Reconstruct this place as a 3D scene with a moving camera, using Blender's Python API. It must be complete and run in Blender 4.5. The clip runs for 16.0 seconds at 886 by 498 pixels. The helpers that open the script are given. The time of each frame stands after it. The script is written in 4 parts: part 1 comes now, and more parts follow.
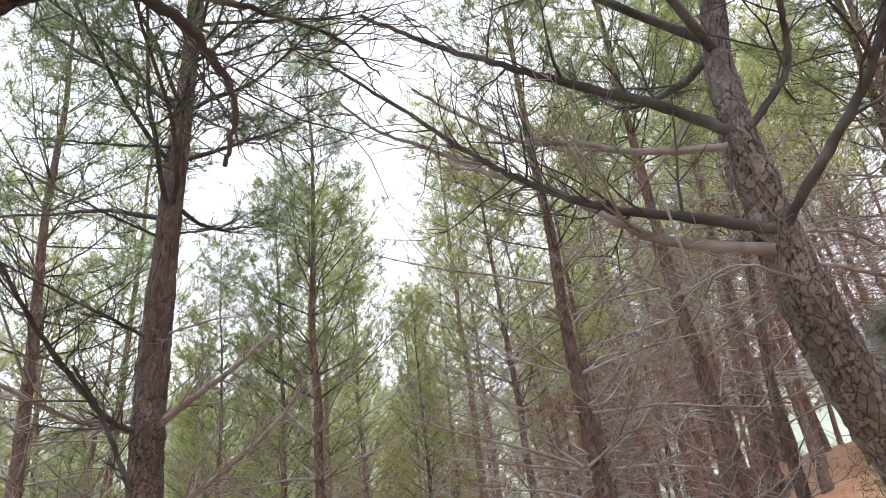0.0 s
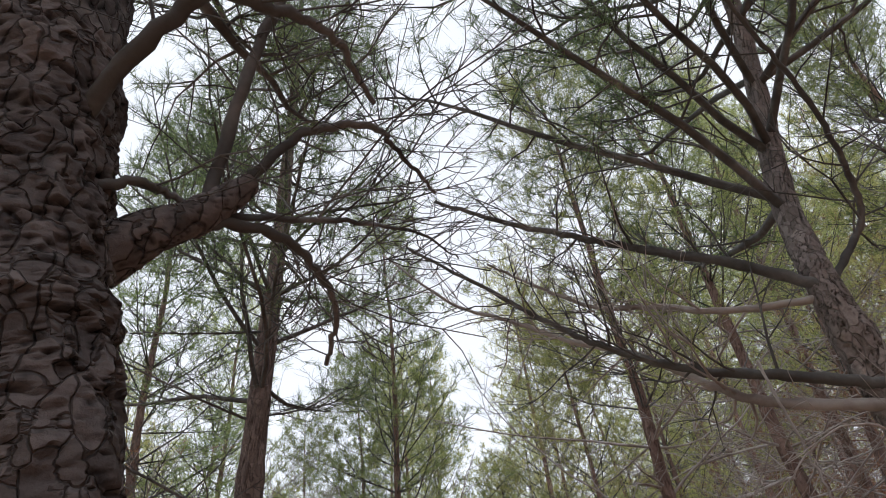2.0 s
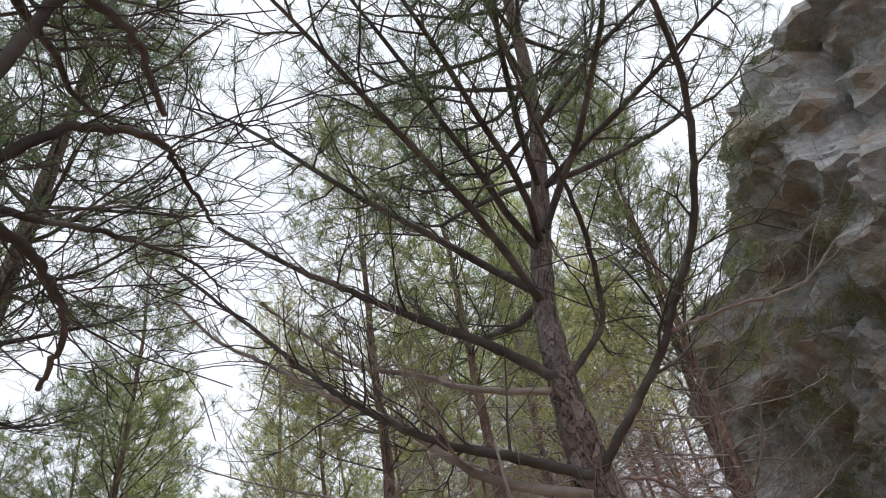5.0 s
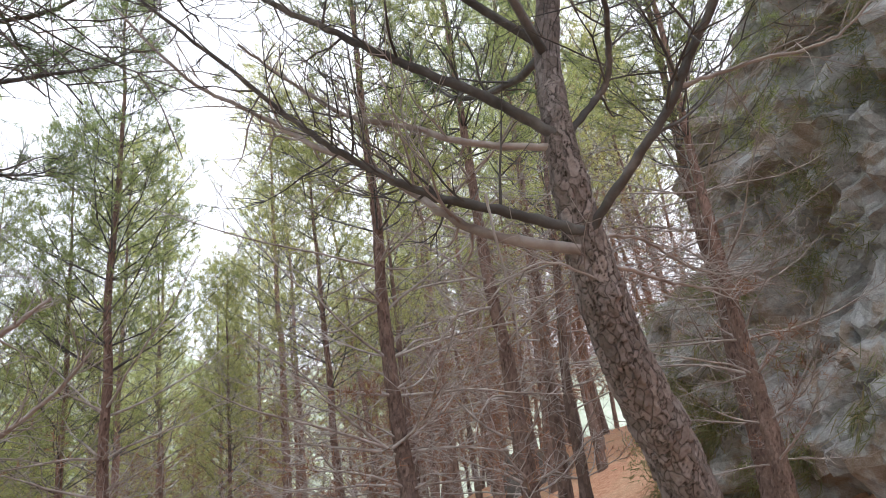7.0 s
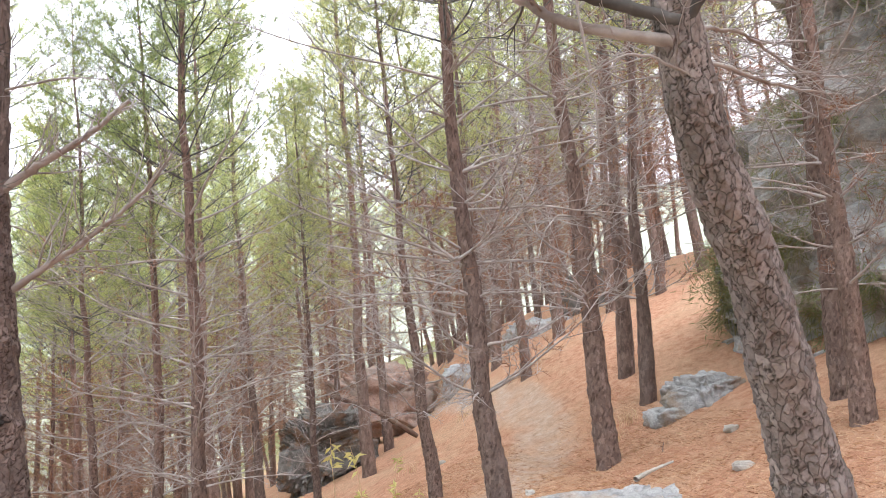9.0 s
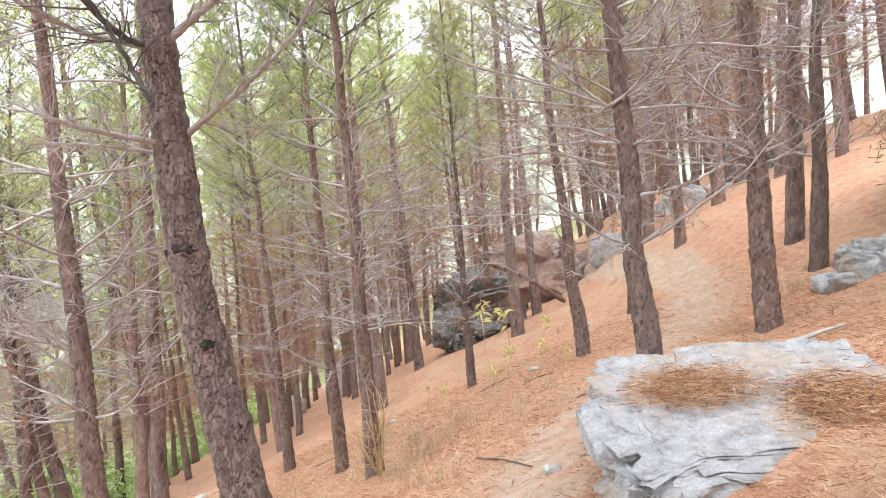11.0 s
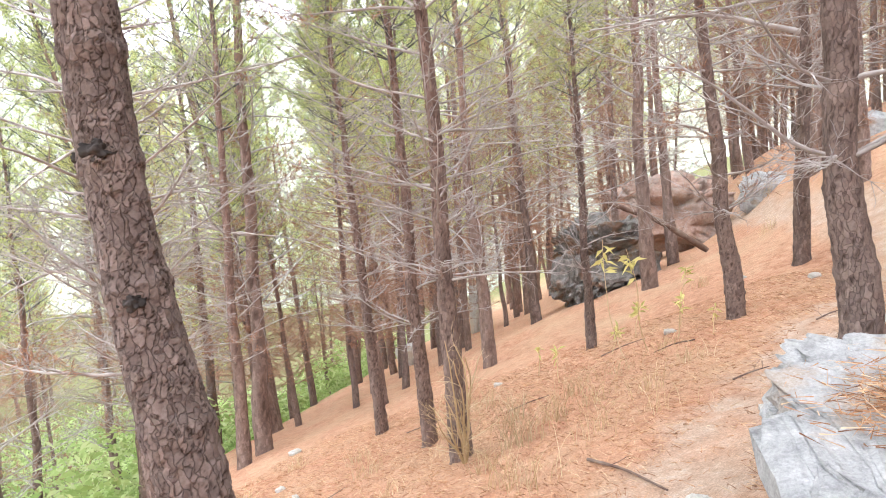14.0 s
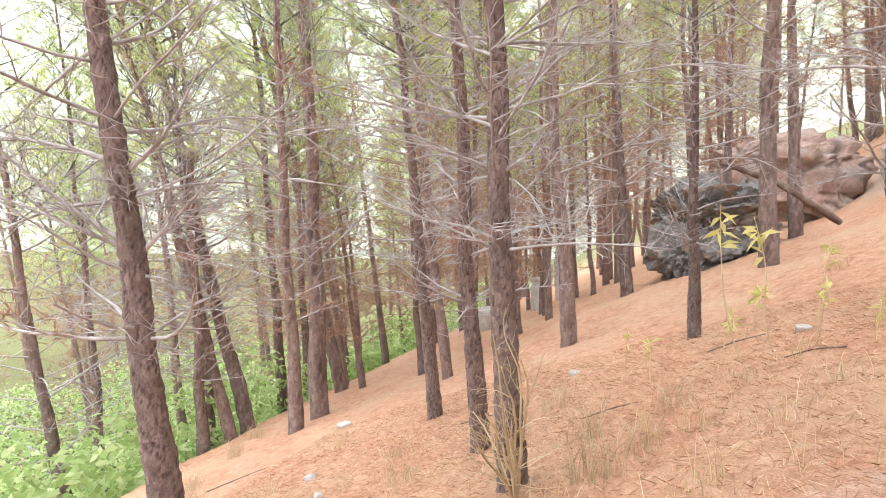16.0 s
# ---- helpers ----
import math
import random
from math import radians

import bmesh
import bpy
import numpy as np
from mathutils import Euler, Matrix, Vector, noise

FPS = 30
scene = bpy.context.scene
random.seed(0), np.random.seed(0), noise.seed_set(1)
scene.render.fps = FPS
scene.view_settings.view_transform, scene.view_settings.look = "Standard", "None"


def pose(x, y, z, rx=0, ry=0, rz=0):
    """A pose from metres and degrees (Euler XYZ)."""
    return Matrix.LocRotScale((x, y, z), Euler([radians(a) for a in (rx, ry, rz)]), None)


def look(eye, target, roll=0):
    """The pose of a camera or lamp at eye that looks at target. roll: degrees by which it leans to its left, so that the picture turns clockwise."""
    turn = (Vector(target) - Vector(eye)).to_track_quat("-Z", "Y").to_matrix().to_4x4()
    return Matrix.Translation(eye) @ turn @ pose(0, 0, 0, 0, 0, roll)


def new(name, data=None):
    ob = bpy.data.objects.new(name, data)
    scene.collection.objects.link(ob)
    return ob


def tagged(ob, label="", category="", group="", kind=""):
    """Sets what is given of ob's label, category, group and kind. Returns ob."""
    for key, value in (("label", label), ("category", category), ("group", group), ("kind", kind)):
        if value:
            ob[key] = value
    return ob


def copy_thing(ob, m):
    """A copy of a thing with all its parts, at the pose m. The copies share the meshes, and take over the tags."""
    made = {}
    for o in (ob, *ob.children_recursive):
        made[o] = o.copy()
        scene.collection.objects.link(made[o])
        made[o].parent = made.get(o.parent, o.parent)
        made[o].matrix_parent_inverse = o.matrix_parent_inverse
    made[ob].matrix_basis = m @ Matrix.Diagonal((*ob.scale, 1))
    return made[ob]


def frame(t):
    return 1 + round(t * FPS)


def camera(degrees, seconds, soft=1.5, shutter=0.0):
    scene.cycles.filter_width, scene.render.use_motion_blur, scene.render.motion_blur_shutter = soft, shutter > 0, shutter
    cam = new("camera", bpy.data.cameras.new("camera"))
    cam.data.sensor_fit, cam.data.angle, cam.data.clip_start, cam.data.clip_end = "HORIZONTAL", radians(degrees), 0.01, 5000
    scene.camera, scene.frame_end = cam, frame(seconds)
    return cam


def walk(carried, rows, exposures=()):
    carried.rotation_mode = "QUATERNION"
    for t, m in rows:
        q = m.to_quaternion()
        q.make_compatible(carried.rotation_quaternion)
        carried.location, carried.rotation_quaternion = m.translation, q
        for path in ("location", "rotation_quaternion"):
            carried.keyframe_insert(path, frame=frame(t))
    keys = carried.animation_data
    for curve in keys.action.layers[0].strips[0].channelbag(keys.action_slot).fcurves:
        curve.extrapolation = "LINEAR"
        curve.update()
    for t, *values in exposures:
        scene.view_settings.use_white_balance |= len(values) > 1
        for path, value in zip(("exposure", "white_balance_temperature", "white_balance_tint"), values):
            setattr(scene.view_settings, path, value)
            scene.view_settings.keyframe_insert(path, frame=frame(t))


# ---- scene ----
cam = camera(67.0, 16.0, soft=1.0)
# seconds, x, y, z, yaw, pitch, lean
ROWS = [
    (0, 0.1359, 0.2445, -0.014, 1.17, 25.77, -5.85),
    (0.5, 0.1095, 0.2061, -0.0036, 4.88, 29.93, -6.15),
    (1, 0.1183, 0.1702, -0.0087, 5.9, 35.66, -6.85),
    (1.5, 0.1204, 0.1623, -0.0094, 6.1, 38.63, -6.29),
    (2, 0.1236, 0.1632, -0.0056, 6.98, 40.19, -6.64),
    (2.5, 0.1315, 0.1499, -0.0129, 4.87, 44.01, -6.45),
    (3, 0.138, 0.14, -0.0169, 1.64, 47.8, -6.66),
    (3.5, 0.16, 0.1367, -0.0066, -4.12, 49.32, -9.74),
    (3.7, 0.1664, 0.1362, -0.0051, -7.19, 50.01, -10.92),
    (5.8, 0.1364, 0.2136, 0.0272, -17.52, 33.29, -8.58),
    (6, 0.1471, 0.2332, 0.0254, -16.79, 31.45, -8.24),
    (6.5, 0.1712, 0.2867, 0.027, -15.85, 26.78, -7.74),
    (7, 0.1728, 0.3183, 0.0179, -14.72, 22.38, -7.31),
    (7.5, 0.1707, 0.3442, -0.001, -12.82, 18.35, -6.4),
    (8, 0.1687, 0.3703, -0.0176, -11.58, 14.72, -5.58),
    (8.5, 0.1578, 0.3805, -0.0313, -9.47, 12.06, -5.13),
    (9, 0.1393, 0.3902, -0.0588, -7.6, 8.13, -4.21),
    (9.5, 0.132, 0.412, -0.0794, -3.89, 4.64, -3.3),
    (10, 0.1091, 0.4079, -0.1057, -0.02, 1.37, -2.89),
    (10.2, 0.1218, 0.3963, -0.1496, 1.49, 0.67, -2.74),
    (12.3, 0.1338, 0.9991, -0.3924, 10.85, -8.22, -4.09),
    (12.5, 0.1771, 1.1299, -0.4227, 11.72, -9.71, -2.9),
    (13, 0.2057, 1.4106, -0.4558, 16.79, -10.45, -4.4),
    (13.5, 0.1578, 1.8613, -0.5139, 16.56, -10.13, -3.8),
    (14, 0.1402, 2.2452, -0.5124, 16.86, -5.3, -4.28),
    (14.5, 0.0742, 2.6817, -0.5424, 19.17, -8.06, -3.57),
    (15, -0.0561, 3.1066, -0.6086, 19.33, -5.86, -2.18),
    (15.5, -0.08, 3.5264, -0.6344, 21.14, -5.73, -3.26),
    (16, -0.1099, 3.879, -0.6796, 24.87, -8.52, -2.47),
]
EXPOSURE = [(t, stops, 6050, 12) for t, stops in ((0, 1.15), (1.5, 0.45), (3.5, 0.25), (5.8, 0.6), (7, 1.15), (8, 1.7), (9.5, 2.0), (10.2, 2.12), (12.3, 2.4), (16, 2.45))]
walk(cam, [(t, pose(x, y, z, 90 + pitch, 0, yaw) @ pose(0, 0, 0, 0, 0, lean)) for t, x, y, z, yaw, pitch, lean in ROWS], EXPOSURE)

# ---- world and light: a bright overcast sky ----
world = bpy.data.worlds.new("overcast")
scene.world = world
world.use_nodes = True
wn, wl = world.node_tree.nodes, world.node_tree.links
sky = wn.new("ShaderNodeTexSky")
sky.sky_type, sky.sun_disc = "NISHITA", False
sky.sun_elevation, sky.sun_rotation = radians(55), radians(200)
sky.dust_density, sky.air_density, sky.ozone_density = 2.0, 1.0, 1.0
pale = wn.new("ShaderNodeHueSaturation")
pale.inputs["Saturation"].default_value = 0.22
pale.inputs["Value"].default_value = 1.0
wl.new(sky.outputs[0], pale.inputs["Color"])
cloud = wn.new("ShaderNodeMix")
cloud.data_type = "RGBA"
cloud.inputs["Factor"].default_value = 0.7
cloud.inputs["B"].default_value = (8.6, 8.8, 9.0, 1)
wl.new(pale.outputs[0], cloud.inputs["A"])
wl.new(cloud.outputs["Result"], wn["Background"].inputs["Color"])
wn["Background"].inputs["Strength"].default_value = 0.12
sun = new("sun", bpy.data.lights.new("sun", "SUN"))
sun.data.energy, sun.data.angle, sun.data.color = 0.5, radians(25), (1.0, 0.96, 0.9)
sun.matrix_world = look((0, 0, 0), (-0.2, 0.54, -0.82))


# ---- materials ----
def material(name, rough=0.85, spec=0.25):
    m = bpy.data.materials.new(name)
    m.use_nodes = True
    b = m.node_tree.nodes["Principled BSDF"]
    b.inputs["Roughness"].default_value = rough
    b.inputs["Specular IOR Level"].default_value = spec
    return m, m.node_tree.nodes, m.node_tree.links, b


def coords(n, l, scale=(1, 1, 1)):
    tc, mp = n.new("ShaderNodeTexCoord"), n.new("ShaderNodeMapping")
    mp.inputs["Scale"].default_value = scale
    l.new(tc.outputs["Object"], mp.inputs["Vector"])
    return mp.outputs["Vector"]


def noise_tex(n, l, vec, scale, detail=6, rough=0.6):
    t = n.new("ShaderNodeTexNoise")
    t.inputs["Scale"].default_value, t.inputs["Detail"].default_value, t.inputs["Roughness"].default_value = scale, detail, rough
    l.new(vec, t.inputs["Vector"])
    return t.outputs["Fac"]


def noise_col(n, l, vec, scale):
    t = n.new("ShaderNodeTexNoise")
    t.inputs["Scale"].default_value = scale
    l.new(vec, t.inputs["Vector"])
    return t.outputs["Color"]


def ramp(n, l, fac, stops):
    r = n.new("ShaderNodeValToRGB")
    e = r.color_ramp.elements
    while len(e) < len(stops):
        e.new(0.5)
    for k, (p, c) in zip(e, stops):
        k.position, k.color = p, (*c, 1)
    l.new(fac, r.inputs["Fac"])
    return r.outputs["Color"]


def mix(n, l, fac, a, b, blend="MIX"):
    m = n.new("ShaderNodeMix")
    m.data_type, m.blend_type = "RGBA", blend
    for sock, v in ((m.inputs["Factor"], fac), (m.inputs["A"], a), (m.inputs["B"], b)):
        if isinstance(v, (int, float)):
            sock.default_value = v
        elif isinstance(v, tuple):
            sock.default_value = (*v, 1)
        else:
            l.new(v, sock)
    return m.outputs["Result"]


def bump(n, l, b, height, strength=0.5, dist=0.01):
    k = n.new("ShaderNodeBump")
    k.inputs["Strength"].default_value, k.inputs["Distance"].default_value = strength, dist
    l.new(height, k.inputs["Height"])
    l.new(k.outputs[0], b.inputs["Normal"])


def attr(n, name):
    a = n.new("ShaderNodeAttribute")
    a.attribute_name = name
    return a.outputs["Fac"]


def bark_material(name, plate_a, plate_b, crack, red=0.45):
    """Scaly pine bark: pale plate faces over redder bark in the fissures."""
    m, n, l, b = material(name, 0.9, 0.2)
    v = coords(n, l)
    big = noise_tex(n, l, v, 3.0, 4)
    fine = noise_tex(n, l, v, 60.0, 5, 0.7)
    rnd = n.new("ShaderNodeObjectInfo").outputs["Random"]
    plates = ramp(n, l, big, [(0.3, plate_a), (0.7, plate_b)])
    plates = mix(n, l, 0.45, plates, ramp(n, l, fine, [(0.3, (0.25, 0.25, 0.25)), (0.75, (0.9, 0.88, 0.86))]), "OVERLAY")
    sep, rise = n.new("ShaderNodeSeparateXYZ"), n.new("ShaderNodeMapRange")
    l.new(v, sep.inputs[0])
    l.new(sep.outputs["Z"], rise.inputs["Value"])
    rise.inputs["From Min"].default_value, rise.inputs["From Max"].default_value = 2.4, 5.0
    rise.inputs["To Max"].default_value = red
    plates = mix(n, l, rise.outputs[0], plates, (0.24, 0.14, 0.115))
    plates = mix(n, l, attr(n, "plate"), plates, mix(n, l, 0.35, plates, (0.34, 0.30, 0.29)))
    warp = mix(n, l, 0.07, coords(n, l, (1, 1, 0.38)), noise_col(n, l, v, 12.0))
    cell, edge = n.new("ShaderNodeTexVoronoi"), n.new("ShaderNodeTexVoronoi")
    edge.feature = "DISTANCE_TO_EDGE"
    for t in (cell, edge):
        t.inputs["Scale"].default_value = 34.0
        l.new(warp, t.inputs["Vector"])
    joint = ramp(n, l, edge.outputs["Distance"], [(0.0, (0, 0, 0)), (0.06, (1, 1, 1))])
    flake = ramp(n, l, cell.outputs["Color"], [(0.1, (0.62, 0.59, 0.57)), (0.55, (1.0, 0.97, 0.95)), (0.95, (1.5, 1.47, 1.45))])
    plates = mix(n, l, 0.7, plates, mix(n, l, 1.0, plates, flake, "MULTIPLY"))
    plates = mix(n, l, joint, mix(n, l, 0.28, plates, crack), plates)
    col = mix(n, l, attr(n, "crack"), crack, plates)
    tone = ramp(n, l, rnd, [(0.0, (0.8, 0.78, 0.78)), (1.0, (1.12, 1.04, 1.0))])
    l.new(mix(n, l, 1.0, col, tone, "MULTIPLY"), b.inputs["Base Color"])
    bump(n, l, b, mix(n, l, 0.5, mix(n, l, 0.4, fine, cell.outputs["Distance"]), joint), 1.0, 0.012)
    return m


M_BARK = bark_material("pine_bark", (0.15, 0.108, 0.093), (0.225, 0.172, 0.152), (0.045, 0.03, 0.026))
M_BARK_BROWN = bark_material("brown_pine_bark", (0.14, 0.11, 0.104), (0.215, 0.175, 0.165), (0.04, 0.028, 0.025), 0.08)
M_BARK_DARK = bark_material("dark_pine_bark", (0.075, 0.07, 0.074), (0.145, 0.135, 0.14), (0.02, 0.018, 0.018), 0.1)
M_BARK_GREY = bark_material("grey_pine_bark", (0.19, 0.176, 0.175), (0.285, 0.268, 0.268), (0.045, 0.04, 0.038), 0.12)


def twig_material(name, a, b_col, c):
    m, n, l, b = material(name, 0.9, 0.15)
    v = coords(n, l)
    f = noise_tex(n, l, v, 5.0, 5)
    l.new(ramp(n, l, f, [(0.3, a), (0.5, b_col), (0.72, c)]), b.inputs["Base Color"])
    bump(n, l, b, noise_tex(n, l, v, 90.0, 4), 0.5, 0.003)
    return m


M_TWIG = twig_material("dead_branch_bark", (0.22, 0.18, 0.165), (0.37, 0.33, 0.315), (0.55, 0.52, 0.51))
M_TWIG_BROWN = twig_material("brown_dead_branch_bark", (0.18, 0.10, 0.07), (0.31, 0.19, 0.145), (0.50, 0.38, 0.325))
M_LIMB = twig_material("limb_bark", (0.065, 0.061, 0.06), (0.12, 0.115, 0.113), (0.27, 0.26, 0.255))
M_KNOT = twig_material("dark_knot_wood", (0.018, 0.015, 0.014), (0.04, 0.034, 0.032), (0.09, 0.075, 0.07))
M_DEADWOOD = twig_material("weathered_wood", (0.10, 0.06, 0.05), (0.16, 0.11, 0.09), (0.24, 0.19, 0.16))


def leaf_material(name, a, b_col, c, glow=0.45, tint=((0.8, 0.9, 0.8), (1.15, 1.05, 0.9))):
    m, n, l, b = material(name, 0.6, 0.3)
    g = n.new("ShaderNodeNewGeometry")
    col = ramp(n, l, g.outputs["Random Per Island"], [(0.0, a), (0.55, b_col), (1.0, c)])
    rnd = n.new("ShaderNodeObjectInfo").outputs["Random"]
    col = mix(n, l, 1.0, col, ramp(n, l, rnd, [(0.0, tint[0]), (1.0, tint[1])]), "MULTIPLY")
    l.new(col, b.inputs["Base Color"])
    t, s = n.new("ShaderNodeBsdfTranslucent"), n.new("ShaderNodeMixShader")
    l.new(col, t.inputs["Color"])
    s.inputs["Fac"].default_value = glow
    l.new(b.outputs[0], s.inputs[1])
    l.new(t.outputs[0], s.inputs[2])
    l.new(s.outputs[0], n["Material Output"].inputs["Surface"])
    return m


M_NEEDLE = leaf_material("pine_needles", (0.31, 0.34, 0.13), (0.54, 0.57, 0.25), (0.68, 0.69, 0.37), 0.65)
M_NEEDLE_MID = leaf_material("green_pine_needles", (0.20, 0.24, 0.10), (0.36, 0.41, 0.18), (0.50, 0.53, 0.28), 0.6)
# same needles darkened: the shade of backlit crowns is put into the colour
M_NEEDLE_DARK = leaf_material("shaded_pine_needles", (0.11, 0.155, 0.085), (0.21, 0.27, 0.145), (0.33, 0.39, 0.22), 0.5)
M_BUSH = leaf_material("undergrowth_leaves", (0.27, 0.38, 0.15), (0.45, 0.58, 0.28), (0.62, 0.70, 0.46), 0.6)
M_YLEAF = leaf_material("pale_yellow_leaves", (0.48, 0.48, 0.16), (0.66, 0.62, 0.26), (0.76, 0.76, 0.52), 0.5, ((0.95, 0.95, 0.9), (1.05, 1.02, 1)))
M_STRAW = leaf_material("dry_straw", (0.52, 0.37, 0.20), (0.65, 0.50, 0.31), (0.78, 0.66, 0.46), 0.3, ((0.9, 0.9, 0.9), (1.1, 1.08, 1.05)))
M_LITTER = leaf_material("fallen_needles", (0.20, 0.09, 0.045), (0.52, 0.28, 0.15), (0.72, 0.54, 0.36), 0.25, ((1, 1, 1), (1, 1, 1)))
M_DRY = leaf_material("dead_brown_needles", (0.21, 0.095, 0.055), (0.34, 0.17, 0.105), (0.48, 0.30, 0.205), 0.4, ((0.85, 0.85, 0.85), (1.1, 1.1, 1.1)))
M_FERN = leaf_material("dry_moss_tufts", (0.20, 0.21, 0.12), (0.32, 0.32, 0.18), (0.42, 0.31, 0.17), 0.45)


def ground_material():
    m, n, l, b = material("needle_litter_ground", 0.95, 0.1)
    v = coords(n, l)
    big, mid = noise_tex(n, l, v, 0.7, 5), noise_tex(n, l, v, 7.0, 6, 0.7)
    fine = noise_tex(n, l, coords(n, l, (1.0, 1.6, 1.0)), 70.0, 6, 0.75)
    litter = ramp(n, l, mid, [(0.28, (0.29, 0.14, 0.085)), (0.5, (0.47, 0.252, 0.16)), (0.75, (0.59, 0.395, 0.275))])
    litter = mix(n, l, ramp(n, l, big, [(0.42, (0, 0, 0)), (0.7, (0.7, 0.7, 0.7))]), litter, (0.50, 0.345, 0.225))
    soil = ramp(n, l, mid, [(0.3, (0.38, 0.25, 0.18)), (0.55, (0.49, 0.36, 0.275)), (0.8, (0.53, 0.46, 0.41))])
    col = mix(n, l, attr(n, "trodden"), litter, soil)
    green = ramp(n, l, mid, [(0.3, (0.10, 0.095, 0.045)), (0.5, (0.15, 0.155, 0.065)), (0.7, (0.21, 0.175, 0.095))])
    col = mix(n, l, attr(n, "valley"), col, green)
    col = mix(n, l, 0.75, col, ramp(n, l, fine, [(0.3, (0.15, 0.15, 0.15)), (0.75, (0.9, 0.9, 0.9))]), "OVERLAY")
    l.new(col, b.inputs["Base Color"])
    add = n.new("ShaderNodeMath")
    l.new(fine, add.inputs[0])
    l.new(mid, add.inputs[1])
    bump(n, l, b, add.outputs[0], 0.7, 0.02)
    return m


M_GROUND = ground_material()


def rock_material(name, a, b_col, c, stain, amount):
    m, n, l, b = material(name, 0.92, 0.2)
    v = coords(n, l)
    big, mid, fine = noise_tex(n, l, v, 1.6, 6), noise_tex(n, l, v, 9.0, 8, 0.7), noise_tex(n, l, v, 70.0, 5, 0.7)
    col = ramp(n, l, mid, [(0.28, a), (0.5, b_col), (0.72, c)])
    mask = ramp(n, l, big, [(0.56 - amount, (0, 0, 0)), (0.62 - amount * 0.6, (1, 1, 1))])
    col = mix(n, l, mask, col, mix(n, l, fine, stain, col))
    col = mix(n, l, 0.4, col, ramp(n, l, fine, [(0.25, (0.2, 0.2, 0.2)), (0.8, (0.85, 0.85, 0.85))]), "OVERLAY")
    l.new(col, b.inputs["Base Color"])
    vor = n.new("ShaderNodeTexVoronoi")
    vor.feature = "DISTANCE_TO_EDGE"
    vor.inputs["Scale"].default_value = 5.0
    l.new(coords(n, l, (1, 1, 2.2)), vor.inputs["Vector"])
    crack = ramp(n, l, vor.outputs["Distance"], [(0.0, (0, 0, 0)), (0.05, (1, 1, 1))])
    hsum = mix(n, l, 0.35, fine, mix(n, l, 0.5, mid, crack))
    bump(n, l, b, hsum, 0.8, 0.03)
    return m


M_ROCK = rock_material("pale_grey_limestone", (0.20, 0.20, 0.203), (0.39, 0.385, 0.385), (0.53, 0.525, 0.525), (0.42, 0.31, 0.22), 0.05)
M_DARKROCK = rock_material("dark_weathered_rock", (0.09, 0.085, 0.08), (0.17, 0.16, 0.15), (0.29, 0.27, 0.255), (0.26, 0.13, 0.06), 0.05)
M_CLIFF = rock_material("mossy_grey_cliff", (0.22, 0.22, 0.22), (0.41, 0.41, 0.415), (0.57, 0.57, 0.57), (0.30, 0.18, 0.08), 0.05)
M_PINKROCK = rock_material("pinkish_rock", (0.26, 0.17, 0.14), (0.40, 0.27, 0.22), (0.50, 0.40, 0.36), (0.30, 0.28, 0.26), 0.06)
M_WHITEROCK = rock_material("chalky_white_rock", (0.36, 0.34, 0.31), (0.50, 0.48, 0.45), (0.62, 0.60, 0.57), (0.6, 0.5, 0.4), 0.0)


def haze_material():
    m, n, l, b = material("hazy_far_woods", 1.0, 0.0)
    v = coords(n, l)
    # the haze of distance is painted in: woods green paled towards white
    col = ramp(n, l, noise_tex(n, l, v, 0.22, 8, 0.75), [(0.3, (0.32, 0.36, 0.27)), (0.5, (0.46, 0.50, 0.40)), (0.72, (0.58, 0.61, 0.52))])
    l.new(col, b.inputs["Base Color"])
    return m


M_HAZE = haze_material()


# ---- mesh tools ----
RNG = np.random.default_rng(7)


